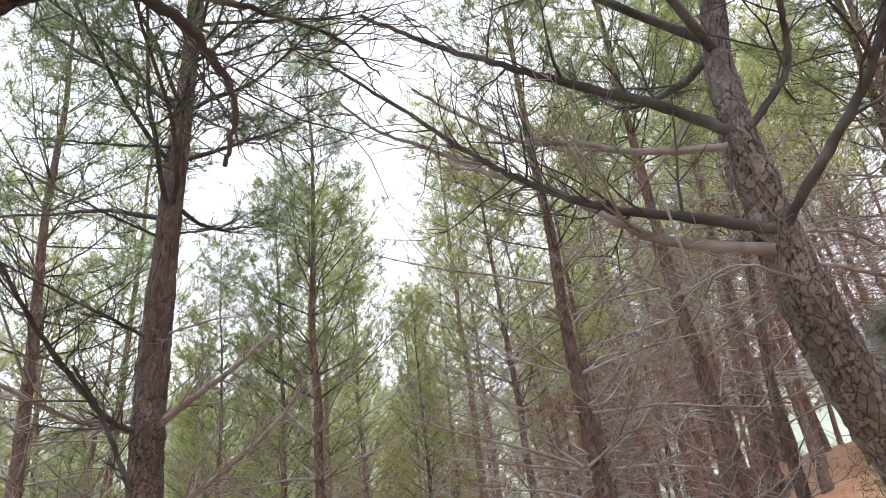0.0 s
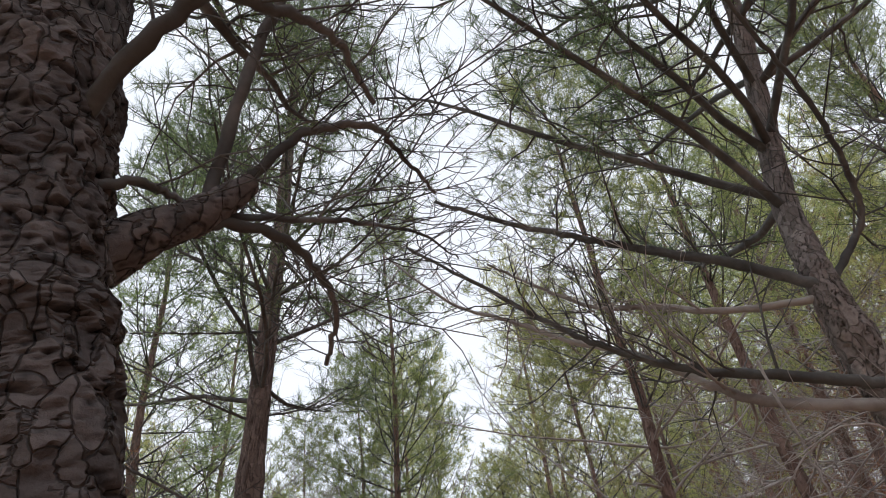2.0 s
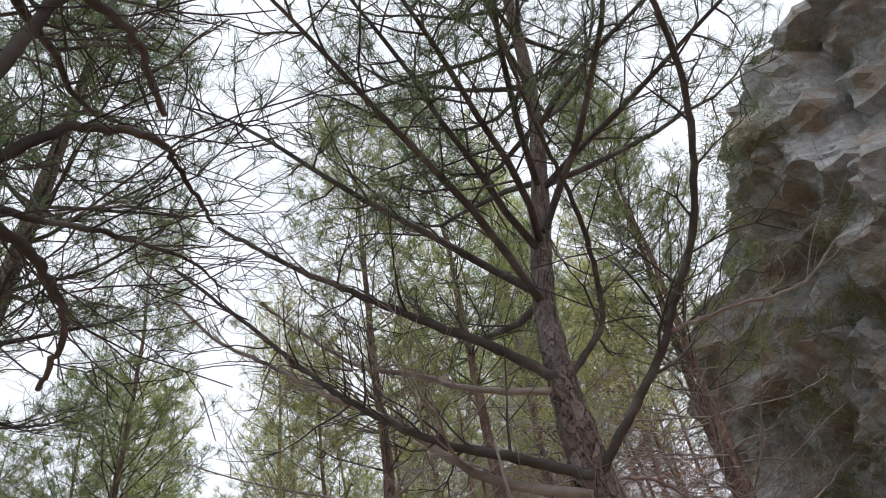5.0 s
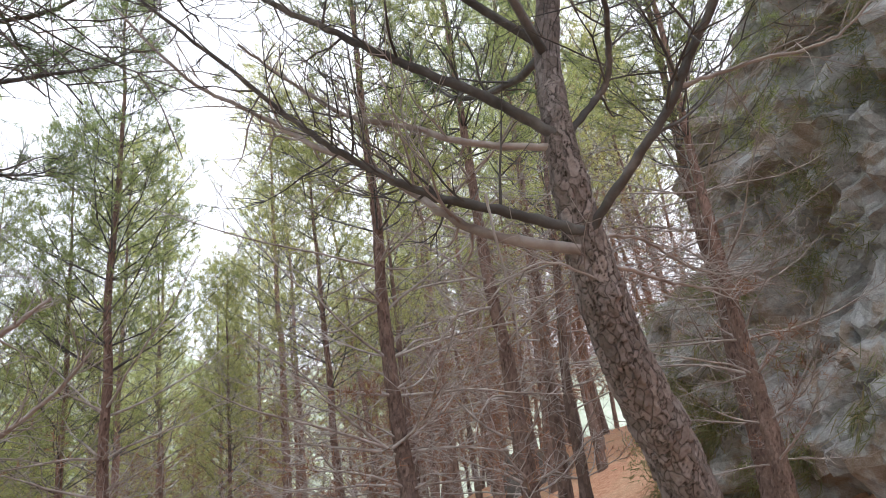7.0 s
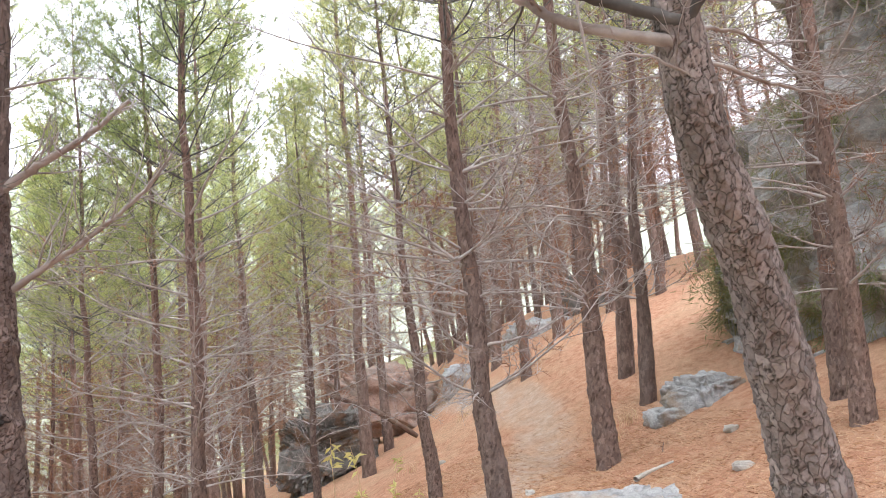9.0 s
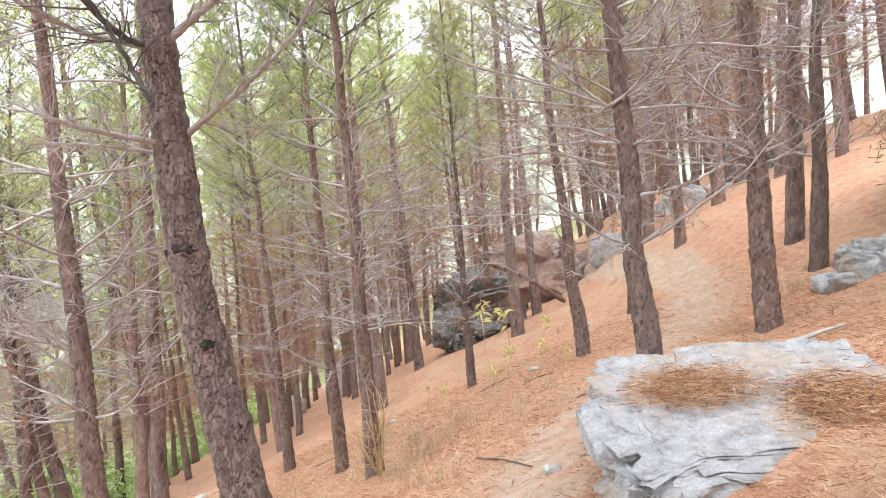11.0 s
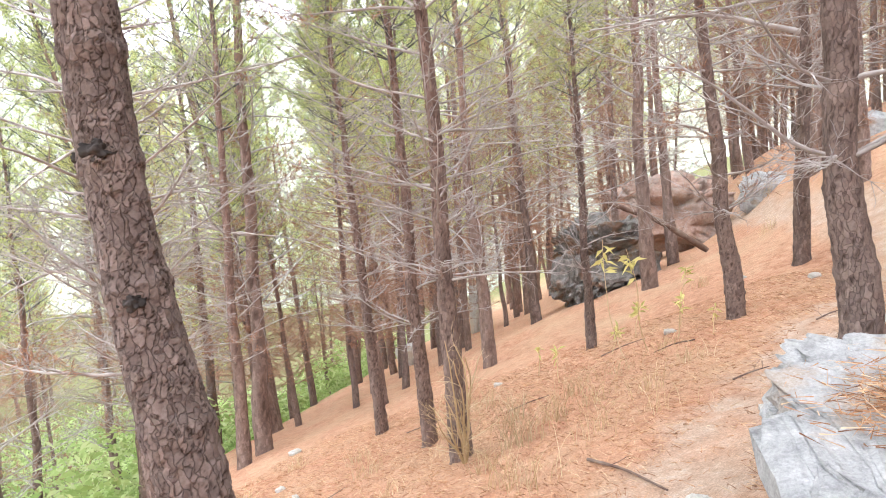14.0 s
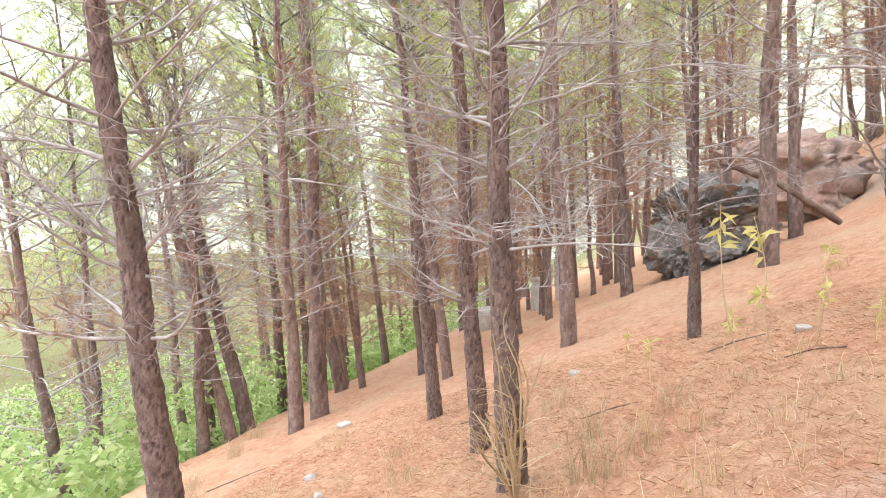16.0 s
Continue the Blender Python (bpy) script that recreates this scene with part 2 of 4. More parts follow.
class Soup:
    """Collects tubes and blades, then becomes one mesh."""

    def __init__(self):
        self.v, self.f, self.count = [], [], 0

    def add(self, verts, faces):
        self.v.append(np.asarray(verts, float))
        self.f.append(np.asarray(faces, int) + self.count)
        self.count += len(verts)

    def tube(self, pts, radii, k=5):
        pts, radii = np.asarray(pts, float), np.asarray(radii, float)
        d = np.gradient(pts, axis=0)
        d /= np.linalg.norm(d, axis=1)[:, None] + 1e-9
        ref = np.array([0.31, 0.17, 0.93]) if abs(d[0, 2]) < 0.8 else np.array([0.95, 0.3, 0.1])
        a = np.cross(d, ref)
        a /= np.linalg.norm(a, axis=1)[:, None] + 1e-9
        b = np.cross(d, a)
        th = np.arange(k) * 2 * math.pi / k
        ring = pts[:, None] + radii[:, None, None] * (np.cos(th)[None, :, None] * a[:, None] + np.sin(th)[None, :, None] * b[:, None])
        n = len(pts)
        i, j = np.meshgrid(np.arange(n - 1), np.arange(k), indexing="ij")
        q = np.stack([i * k + j, i * k + (j + 1) % k, (i + 1) * k + (j + 1) % k, (i + 1) * k + j], -1).reshape(-1, 4)
        self.add(ring.reshape(-1, 3), q)

    def blades(self, base, tip, width):
        """Thin three-cornered blades from base to tip."""
        base, tip = np.asarray(base), np.asarray(tip)
        d = tip - base
        side = np.cross(d, RNG.normal(size=d.shape))
        side *= (np.asarray(width) / 2 / (np.linalg.norm(side, axis=1) + 1e-9))[:, None] if np.ndim(width) else width / 2 / (np.linalg.norm(side, axis=1) + 1e-9)[:, None]
        n = len(base)
        self.add(np.stack([base - side, base + side, tip], 1).reshape(-1, 3), np.arange(3 * n).reshape(-1, 3))

    def leaves(self, base, tip, width):
        """Pointed oval leaves of four corners, bent along the middle."""
        base, tip = np.asarray(base), np.asarray(tip)
        d = tip - base
        side = np.cross(d, RNG.normal(size=d.shape))
        side *= width / 2 / (np.linalg.norm(side, axis=1) + 1e-9)[:, None]
        mid = base + 0.45 * d + np.array([0, 0, 0.1]) * np.linalg.norm(d, axis=1)[:, None]
        n = len(base)
        self.add(np.stack([base, mid - side, tip, mid + side], 1).reshape(-1, 3), np.arange(4 * n).reshape(-1, 4))

    def mesh(self, name, mat, smooth=True):
        me = bpy.data.meshes.new(name)
        if self.v:
            v = np.concatenate(self.v)
            sizes = np.concatenate([np.full(len(f), f.shape[1]) for f in self.f])
            loops = np.concatenate([f.ravel() for f in self.f])
            me.vertices.add(len(v))
            me.vertices.foreach_set("co", v.ravel())
            me.loops.add(len(loops))
            me.loops.foreach_set("vertex_index", loops.astype(np.int32))
            me.polygons.add(len(sizes))
            me.polygons.foreach_set("loop_start", np.r_[0, np.cumsum(sizes)[:-1]].astype(np.int32))
            me.polygons.foreach_set("loop_total", sizes.astype(np.int32))
            me.polygons.foreach_set("use_smooth", np.full(len(sizes), smooth))
            me.update(calc_edges=True)
        me.materials.append(mat)
        return me


def floats(me, name, values):
    me.attributes.new(name, "FLOAT", "POINT").data.foreach_set("value", np.asarray(values, np.float32))


def part(name, me, parent, label=""):
    ob = new(name, me)
    ob.parent = parent
    return tagged(ob, label)


def spline(ctrl, n):
    """A smooth line of n points through the control points."""
    c = np.asarray(ctrl, float)
    c = np.vstack([2 * c[0] - c[1], c, 2 * c[-1] - c[-2]])
    out = []
    for s in np.linspace(0, len(c) - 3 - 1e-6, n):
        i, t = int(s), s - int(s)
        p0, p1, p2, p3 = c[i : i + 4]
        out.append(0.5 * (2 * p1 + (p2 - p0) * t + (2 * p0 - 5 * p1 + 4 * p2 - p3) * t**2 + (3 * p1 - p0 - 3 * p2 + p3) * t**3))
    return np.array(out)


def smooth(a, b, v):
    t = np.clip((v - a) / (b - a), 0, 1)
    return t * t * (3 - 2 * t)


def wave(x, y, seed, size):
    """Soft rolling noise from a few crossed sines."""
    r = np.random.default_rng(seed)
    out = 0
    for k in range(7):
        ang, f, ph = r.uniform(0, 6.28), r.uniform(0.6, 1.7) / size, r.uniform(0, 6.28)
        out = out + np.sin((x * np.cos(ang) + y * np.sin(ang)) * f * 6.28 + ph)
    return out / 7


def path_x(y):
    """The middle of the trodden path."""
    return np.interp(y, [-5, 1, 4, 6, 8, 10.8, 13.6, 17, 25], [0.2, 0.2, -0.05, 0.25, 1.3, 2.7, 3.6, 3.4, 3.0])


def edge_x(y):
    """Where the slope breaks off towards the green valley."""
    return np.interp(y, [0, 12, 16, 25, 42, 80], [-10.2, -10.4, -11.3, -12.3, -14.5, -18])


def ground(x, y):
    z = 0.368 * x - 0.0854 * np.minimum(y, 60) - 1.80
    z = z - 0.45 * smooth(1.6, 3.4, x) * (1 - smooth(11, 15, y))
    z = z + 0.11 * np.clip(y - 11, 0, 22) * smooth(1.5, 5.5, x)
    z = z + 0.28 * smooth(13, 18, y) * smooth(-6, -2, x)
    drop = edge_x(y) - x
    z = z - 0.45 * np.clip(drop, 0, 7) + 0.40 * np.clip(drop - 7, 0, 400) + 0.10 * np.clip(drop - 40, 0, 150)
    z = z - 0.3 * np.clip(x - 14, 0, 400)
    return z


def relief(x, y):
    near = 1 - smooth(20, 60, np.hypot(x, y - 8))
    p = np.exp(-(((x - path_x(y)) / 0.55) ** 2))
    r = 0.05 * wave(x, y, 3, 1.3) + 0.022 * wave(x, y, 5, 0.4) + 0.01 * wave(x, y, 9, 0.16)
    return near * (r * (1 - 0.6 * p) - 0.05 * p)


def ground_z(x, y):
    return float(ground(x, y) + relief(x, y))


# ---- the ground ----
def grid_line(lo, hi, step, far_lo, far_hi):
    mid = list(np.arange(lo, hi, step))
    up, s = [hi], step
    while up[-1] < far_hi:
        s *= 1.12
        up.append(up[-1] + s)
    down, s = [lo], step
    while down[-1] > far_lo:
        s *= 1.12
        down.append(down[-1] - s)
    return np.array(down[:0:-1] + mid + up)


def build_ground():
    xs, ys = grid_line(-5.0, 4.5, 0.07, -900, 900), grid_line(2.0, 12.0, 0.07, -900, 900)
    X, Y = np.meshgrid(xs, ys, indexing="ij")
    Z = ground(X, Y) + relief(X, Y)
    s = Soup()
    i, j = np.meshgrid(np.arange(len(xs) - 1), np.arange(len(ys) - 1), indexing="ij")
    w = len(ys)
    s.add(np.stack([X, Y, Z], -1).reshape(-1, 3), np.stack([i * w + j, (i + 1) * w + j, (i + 1) * w + j + 1, i * w + j + 1], -1).reshape(-1, 4))
    me = s.mesh("ground", M_GROUND)
    ragged = 0.25 * wave(X, Y, 21, 0.9) + 0.12 * wave(X, Y, 22, 0.3)
    trod = 1 - smooth(0.32, 0.75, np.abs(X - path_x(Y)) + ragged)
    floats(me, "trodden", (trod * (1 - 0.55 * smooth(-0.2, 0.4, wave(X, Y, 23, 0.7)))).ravel())
    floats(me, "valley", np.maximum(smooth(-0.3, 1.0, edge_x(Y) - X + 0.8 * wave(X, Y, 25, 2.0)), smooth(45, 70, np.hypot(X, Y - 8))).ravel())
    tagged(new("ground", me), "orange pine-needle litter on a sloping forest floor", "ground", kind="structure")


build_ground()


# ---- pine trees ----
def cells(u, v, around):
    """Jittered scales on a trunk, u in scales round it, v in scales along it: distance to the joint, a random number and the height in the scale."""
    iu, iv = np.floor(u).astype(int), np.floor(v).astype(int)
    best = np.full(u.shape, 9.0)
    second, rnd, dv = best.copy(), np.zeros(u.shape), np.zeros(u.shape)
    for a in (-1, 0, 1):
        for b in (-1, 0, 1):
            cu, cv = iu + a, iv + b
            h = np.modf(np.abs(np.sin((cu % around) * 127.1 + cv * 311.7) * 43758.5453))[0]
            g = np.modf(np.abs(np.sin((cu % around) * 269.5 + cv * 183.3) * 24634.6345))[0]
            du, dw = u - (cu + 0.05 + 0.9 * h), v - (cv + 0.05 + 0.9 * g)
            dist = np.hypot(du, dw)
            closer = dist < best
            second = np.where(closer, best, np.minimum(second, dist))
            rnd, dv, best = np.where(closer, np.modf(h * 7.31 + g * 3.7)[0], rnd), np.where(closer, dw, dv), np.where(closer, dist, best)
    return second - best, rnd, dv


def trunk_mesh(ctrl, radii, k, n, scale_u=0.045, scale_v=0.075, depth=0.012, mat=None, tight=False, soft=0.0):
    """A trunk along the control points, its bark broken into raised scales."""
    fine = spline(ctrl, 4 * n)
    u = np.linspace(0, 1, n)
    s = np.where(u < 0.85, u / 0.85 * 0.5, 0.5 + (u - 0.85) / 0.15 * 0.5) if tight else u
    at = np.linspace(0, 1, len(radii))
    pts = np.stack([np.interp(s, np.linspace(0, 1, 4 * n), fine[:, c]) for c in range(3)], 1)
    rad = np.interp(s, at, radii)
    length = np.r_[0, np.cumsum(np.linalg.norm(np.diff(pts, axis=0), axis=1))]
    d = np.gradient(pts, axis=0)
    d /= np.linalg.norm(d, axis=1)[:, None]
    a = np.cross(d, (0, 1, 0))
    a /= np.linalg.norm(a, axis=1)[:, None]
    b = np.cross(d, a)
    th = np.arange(k) * 2 * math.pi / k
    around = max(6, int(2 * math.pi * max(radii) / scale_u))
    U, V = np.meshgrid(th / (2 * math.pi) * around, length / scale_v, indexing="xy")
    U = U + 0.2 * np.sin(V * 9.1 + 4 * th[None, :]) * np.sin(V * 5.3 - 3 * th[None, :]) + 0.35 * np.sin(V * 0.5 + 2 * th[None, :]) + 0.14 * np.sin(V * 1.7 - 5 * th[None, :]) + 0.07 * np.sin(V * 4.3 + 9 * th[None, :])
    V = V + 0.16 * np.sin(13 * th[None, :] + 3.1 * V) * np.sin(8 * th[None, :] - 2.3 * V) + 0.35 * np.sin(3 * th[None, :] + 0.23 * V) + 0.1 * np.sin(7 * th[None, :] - 1.1 * V)
    gap, rnd, dv = cells(U, V, around)
    gap2, rnd2, dv2 = cells(2.0 * U + 3.0, 2.1 * V + 5.0, 2 * around)
    shut = smooth(-0.25, 0.45, np.sin(1.3 * U + 0.9 * V) + np.sin(0.7 * U - 1.7 * V + 2.0))
    crack = np.maximum(smooth(0.0, 0.12, gap), 0.85 * shut)
    step = smooth(0.0, 0.10, gap2)
    fade = np.clip(rad / max(radii), 0.15, 1)[:, None]
    disp = depth * fade * (crack * (0.15 + 0.75 * rnd) - 0.6 * np.clip(dv, -0.6, 0.6) + 0.45 * rnd2 * step - 0.35 * np.clip(dv2, -0.5, 0.5) * step + 0.25 * np.sin(9 * th[None, :] + 3 * V))
    node = np.clip(np.sin(length * 2 * math.pi / 0.47 + 1.3 * np.sin(length * 1.9)), 0, 1) ** 6
    disp = disp + (0.10 * rad * node)[:, None]
    lump = 0.05 * rad[:, None] * np.sin(3 * th[None, :] + length[:, None] * 2.3) + 0.04 * rad[:, None] * np.sin(2 * th[None, :] - length[:, None] * 4.1)
    R = rad[:, None] + disp + lump
    ring = pts[:, None] + R[..., None] * (np.cos(th)[None, :, None] * a[:, None] + np.sin(th)[None, :, None] * b[:, None])
    s = Soup()
    i, j = np.meshgrid(np.arange(n - 1), np.arange(k), indexing="ij")
    s.add(ring.reshape(-1, 3), np.stack([i * k + j, i * k + (j + 1) % k, (i + 1) * k + (j + 1) % k, (i + 1) * k + j], -1).reshape(-1, 4))
    me = s.mesh("trunk", mat or M_BARK)
    floats(me, "crack", (soft + (1 - soft) * crack).ravel())
    floats(me, "plate", ((0.5 * rnd + 0.5 * rnd2 * step) * crack).ravel())
    return me, pts, rad


def bent(start, way, length, n, up=0.0, wobble=0.12):
    """A crooked line that sets out along way and bends up or down."""
    way = np.asarray(way, float) / np.linalg.norm(way)
    pts, p, step = [np.asarray(start, float)], np.asarray(start, float), length / (n - 1)
    for k in range(n - 1):
        way = way + RNG.normal(0, wobble, 3) + np.array([0, 0, up / (n - 1)])
        way /= np.linalg.norm(way)
        p = p + step * way
        pts.append(p)
    return np.array(pts)


def across(way):
    """A random direction square to way."""
    r = np.cross(way, RNG.normal(size=3))
    return r / (np.linalg.norm(r) + 1e-9)


def tufts(needles, tip, count, blade, length, spread=0.75):
    """A brush of needles at the end of a twig."""
    end, back = tip[-1], tip[-2]
    ax = end - back
    ax /= np.linalg.norm(ax) + 1e-9
    base = end - ax * RNG.uniform(0, 0.16, (count, 1))
    out = ax * 0.8 + spread * RNG.normal(size=(count, 3)) + np.array([0, 0, 0.12])
    out /= np.linalg.norm(out, axis=1)[:, None]
    needles.blades(base, base + out * length * RNG.uniform(0.7, 1.2, (count, 1)), blade)


def twigs(wood, line, r0, count, reach, k=3, forks=2, needles=None, droop=0.0, tuft=16, blade=0.006, length=0.11, thin=False, dead=None):
    """Side twigs that leave a branch by turns to either hand and curve forward, with finer forks; green or dead needles at their ends if asked."""
    n = len(line)
    hand = RNG.choice([-1.0, 1.0])
    for c in range(count):
        f = min(0.99, 0.16 + 0.82 * (c + RNG.uniform(0, 1)) / count)
        i = min(n - 2, int(f * (n - 1)))
        p = line[i] + (f * (n - 1) - i) * (line[i + 1] - line[i])
        ahead = line[i + 1] - line[i]
        ahead /= np.linalg.norm(ahead) + 1e-9
        side = np.cross(ahead, (0.05, 0.03, 1.0))
        side *= hand / (np.linalg.norm(side) + 1e-9)
        hand = -hand
        way = 0.55 * ahead + 0.75 * side + 0.3 * RNG.normal(size=3) + np.array([0, 0, 0.08 + droop])
        ln = reach * RNG.uniform(0.5, 1.35) * (1.2 - 0.65 * f)
        tw = bent(p, way, ln, 6, up=RNG.uniform(-0.25, 0.55), wobble=0.15)
        r = max(0.003 if thin else 0.0017, min(r0 * (0.62 - 0.34 * f), 0.007))
        wood.tube(tw[[0, 1, 3, 5]] if thin else tw, np.linspace(r, 0.0012, 4 if thin else 6), k)
        tips = [tw]
        for g in range(forks):
            h = RNG.integers(1, 5)
            d = tw[h] - tw[h - 1]
            d /= np.linalg.norm(d) + 1e-9
            sb = bent(tw[h], 0.75 * d + 0.7 * across(d), ln * RNG.uniform(0.28, 0.6), 4, up=0.25, wobble=0.18)
            if thin:
                wood.blades(sb[[0, 1]], sb[[2, 3]], 0.007)
            else:
                wood.tube(sb, np.linspace(max(0.0013, 0.5 * r), 0.0009, 4), 3)
            tips.append(sb)
        if needles is not None:
            for tp in tips:
                tufts(needles, tp, tuft, blade, length)
        if dead is not None:
            for tp in tips[1:]:
                tufts(dead, tp, 6, 0.009, 0.11, 0.6)


def pine(kind_seed, height, radius, first, live, detail, crook=0.055, name="pine_tree", brown=0.0):
    """A young pine: bare scaly trunk, whorls of dead grey branches, and a live crown above. Returns its Empty."""
    global RNG
    RNG = np.random.default_rng(kind_seed)
    root = new(name)
    zs = np.linspace(-0.15, height, 16)
    ctrl = np.c_[np.cumsum(RNG.normal(0, crook * 0.5, 16)), np.cumsum(RNG.normal(0, crook * 0.5, 16)), zs]
    ctrl[:2, :2] = 0
    radii = radius * np.array([1.05, 0.76, 0.59, 0.46, 0.35, 0.25, 0.14, 0.05])
    k, n = {2: (40, 420), 1: (16, 130), 0: (8, 40)}[detail]
    me, pts, rad = trunk_mesh(ctrl, radii, k, n, 0.045 if detail else 0.09, 0.06 if detail else 0.15, 0.012 if detail else 0.006, M_BARK, False, (0.6, 0.35, 0.15)[detail])
    part("trunk", me, root)
    wood_mat = (M_TWIG_BROWN, M_TWIG, M_TWIG)[detail]
    dry = Soup()
    z, turn = first, RNG.uniform(0, 6)
    while z < live:
        wood = Soup()
        arms = RNG.integers(3, 6)
        turn += 1.1
        for a in range(arms):
            i = int(np.clip((z + RNG.normal(0, 0.04) + 0.15) / (height + 0.15) * (n - 1), 0, n - 2))
            ang = turn + a * 6.283 / arms + RNG.normal(0, 0.25)
            way = np.array([math.cos(ang), math.sin(ang), RNG.uniform(0.0, 0.55)])
            ln = min(RNG.uniform(1.1, 2.2) * (0.85 + 0.2 * (z - first)), 2.7)
            if RNG.uniform() < 0.12:
                ln *= 0.3
            r = RNG.uniform(0.010, 0.018) * (1.15 if detail == 2 else 1.1)
            line = bent(pts[i], way, ln, 9, up=RNG.uniform(-0.5, 0.9), wobble=0.085)
            wood.tube(line[:: 1 if detail else 2], np.linspace(r, r * 0.2, len(line[:: 1 if detail else 2])), 6 if detail == 2 else 4)
            twigs(wood, line, r, (8, 8, 10)[detail], (0.5, 0.5, 0.52)[detail] * ln / 1.5, 3, (3, 3, 4)[detail], thin=detail < 2, dead=dry if RNG.uniform() < brown else None)
        part("branch_whorl", wood.mesh("branch_whorl", wood_mat), root, "bare grey dead branches with fine twigs")
        z += RNG.uniform(0.34, 0.6)
    if dry.v:
        tagged(part("dry_needles", dry.mesh("dry_needles", M_DRY, False), root, "dead brown needles on the lower twigs"), kind="stuff")
    wood, needles = Soup(), Soup()
    while z < height - 0.1:
        f = (z - live) / max(0.1, height - live)
        arms = RNG.integers(4, 7)
        turn += 1.3
        for a in range(arms):
            i = int(np.clip((z + 0.15) / (height + 0.15) * (n - 1), 0, n - 2))
            ang = turn + a * 6.283 / arms + RNG.normal(0, 0.3)
            way = np.array([math.cos(ang), math.sin(ang), 0.3 + 0.6 * f])
            ln = RNG.uniform(1.1, 2.1) * (1.05 - 0.75 * f) + 0.25
            r = 0.014 * (1.1 - 0.6 * f)
            line = bent(pts[i], way, ln, 7, up=0.6, wobble=0.1)
            wood.tube(line[::2], np.linspace(r, r * 0.25, 4), 3)
            twigs(wood, line, r, (6, 7, 9)[detail], 0.5, 3, (2, 2, 3)[detail], needles, 0.1, (7, 8, 11)[detail], (0.017, 0.011, 0.008)[detail], (0.16, 0.14, 0.13)[detail], True)
        z += RNG.uniform(0.36, 0.58)
    tagged(part("limbwood", wood.mesh("limbwood", M_LIMB), root), kind="stuff")
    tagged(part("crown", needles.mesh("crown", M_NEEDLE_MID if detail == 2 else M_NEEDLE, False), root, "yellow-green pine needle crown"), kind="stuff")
    return root


def stand(proto, x, y, lean_x, lean_y, size, turn):
    """The pose of a copy that grows at x, y with a lean."""
    z = ground_z(x, y)
    axis = Vector((lean_x, lean_y, 1)).normalized()
    tilt = Vector((0, 0, 1)).rotation_difference(axis).to_matrix().to_4x4()
    return Matrix.Translation((x, y, z)) @ tilt @ Matrix.Rotation(turn, 4, "Z") @ Matrix.Diagonal((size, size, size, 1))


TREE_LABEL = "slender pine with scaly brown bark and bare lower branches"
NEAR_KINDS = [pine(40 + k, 12.0 + 0.6 * k, 0.125, 1.55 + 0.22 * k, 5.4 + 0.3 * k, 2, brown=0.08) for k in range(4)]
MID_KINDS = [pine(60 + k, 12.0 + 0.7 * k, 0.125, 1.7 + 0.25 * k, 5.6 + 0.3 * k, 1, brown=0.35) for k in range(4)]
FAR_KINDS = [pine(80 + k, 12.5 + 0.8 * k, 0.125, 1.6 + 0.25 * k, 5.8 + 0.35 * k, 0, brown=0.8) for k in range(5)]
taken = set()


def plant(kinds, which, x, y, lx, ly, r, turn, label=TREE_LABEL):
    proto = kinds[which % len(kinds)]
    size = r / 0.125
    size = 0.6 * size + 0.4 if size > 1 else 0.75 * size + 0.25
    m = stand(proto, x, y, lx, ly, size, turn)
    if proto.name in taken:
        ob = copy_thing(proto, m)
    else:
        taken.add(proto.name)
        ob = proto
        ob.matrix_basis = m
    return tagged(ob, label, "tree", "pines on the slope")


# x, y, lean x, lean y, radius
NEAR_TREES = [
    (1.30, 6.49, -0.015, 0.0, 0.105), (-5.07, 8.12, -0.03, 0.0, 0.17), (-2.32, 9.28, -0.03, -0.01, 0.075), (-1.61, 8.11, -0.01, 0.0, 0.092),
    (1.13, 10.68, -0.04, 0.0, 0.115), (3.34, 9.30, -0.03, 0.01, 0.125), (-0.70, 12.45, -0.02, 0.0, 0.105), (-3.82, 11.41, -0.03, -0.02, 0.11),
    (4.75, 6.26, 0.02, -0.02, 0.115), (5.24, 7.13, 0.01, -0.01, 0.085),
]
MID_TREES = [
    (-2.82, 14.62, -0.03, -0.01, 0.14), (-2.64, 19.32, -0.06, -0.01, 0.14), (0.20, 16.58, -0.03, 0.0, 0.17), (0.83, 20.7, -0.05, 0.0, 0.16),
    (2.44, 13.6, 0.01, 0.0, 0.11), (4.16, 16.76, -0.01, 0.0, 0.12), (5.98, 19.7, -0.01, 0.0, 0.15), (5.34, 13.3, 0.04, -0.02, 0.14),
    (5.05, 11.74, 0.05, -0.03, 0.13), (-7.85, 13.61, 0.02, 0.02, 0.13), (-8.0, 14.6, 0.0, 0.0, 0.17), (-10.24, 18.71, -0.14, -0.1, 0.16),
    (-11.32, 14.61, 0.03, 0.03, 0.13), (-11.03, 15.22, -0.11, -0.1, 0.14), (-11.15, 15.93, -0.08, -0.07, 0.16), (-12.45, 18.84, 0.03, 0.02, 0.15),
    (-11.95, 15.49, 0.0, 0.0, 0.14), (-12.7, 20.4, 0.03, 0.02, 0.15), (4.32, 21.1, 0.03, 0.0, 0.14), (7.7, 19.8, 0.03, -0.02, 0.15),
    (-12.6, 12.2, -0.04, -0.04, 0.15), (-13.3, 13.4, 0.02, 0.02, 0.12), (-14.0, 16.6, 0.01, 0.01, 0.12), (-14.2, 18.3, -0.08, -0.06, 0.14),
]
planted = []
for k, (x, y, lx, ly, r) in enumerate(NEAR_TREES):
    planted.append(plant(NEAR_KINDS, k, x, y, lx, ly, r, 1.7 * k))
for k, (x, y, lx, ly, r) in enumerate(MID_TREES):
    plant(MID_KINDS, k, x, y, lx, ly, r, 2.3 * k)
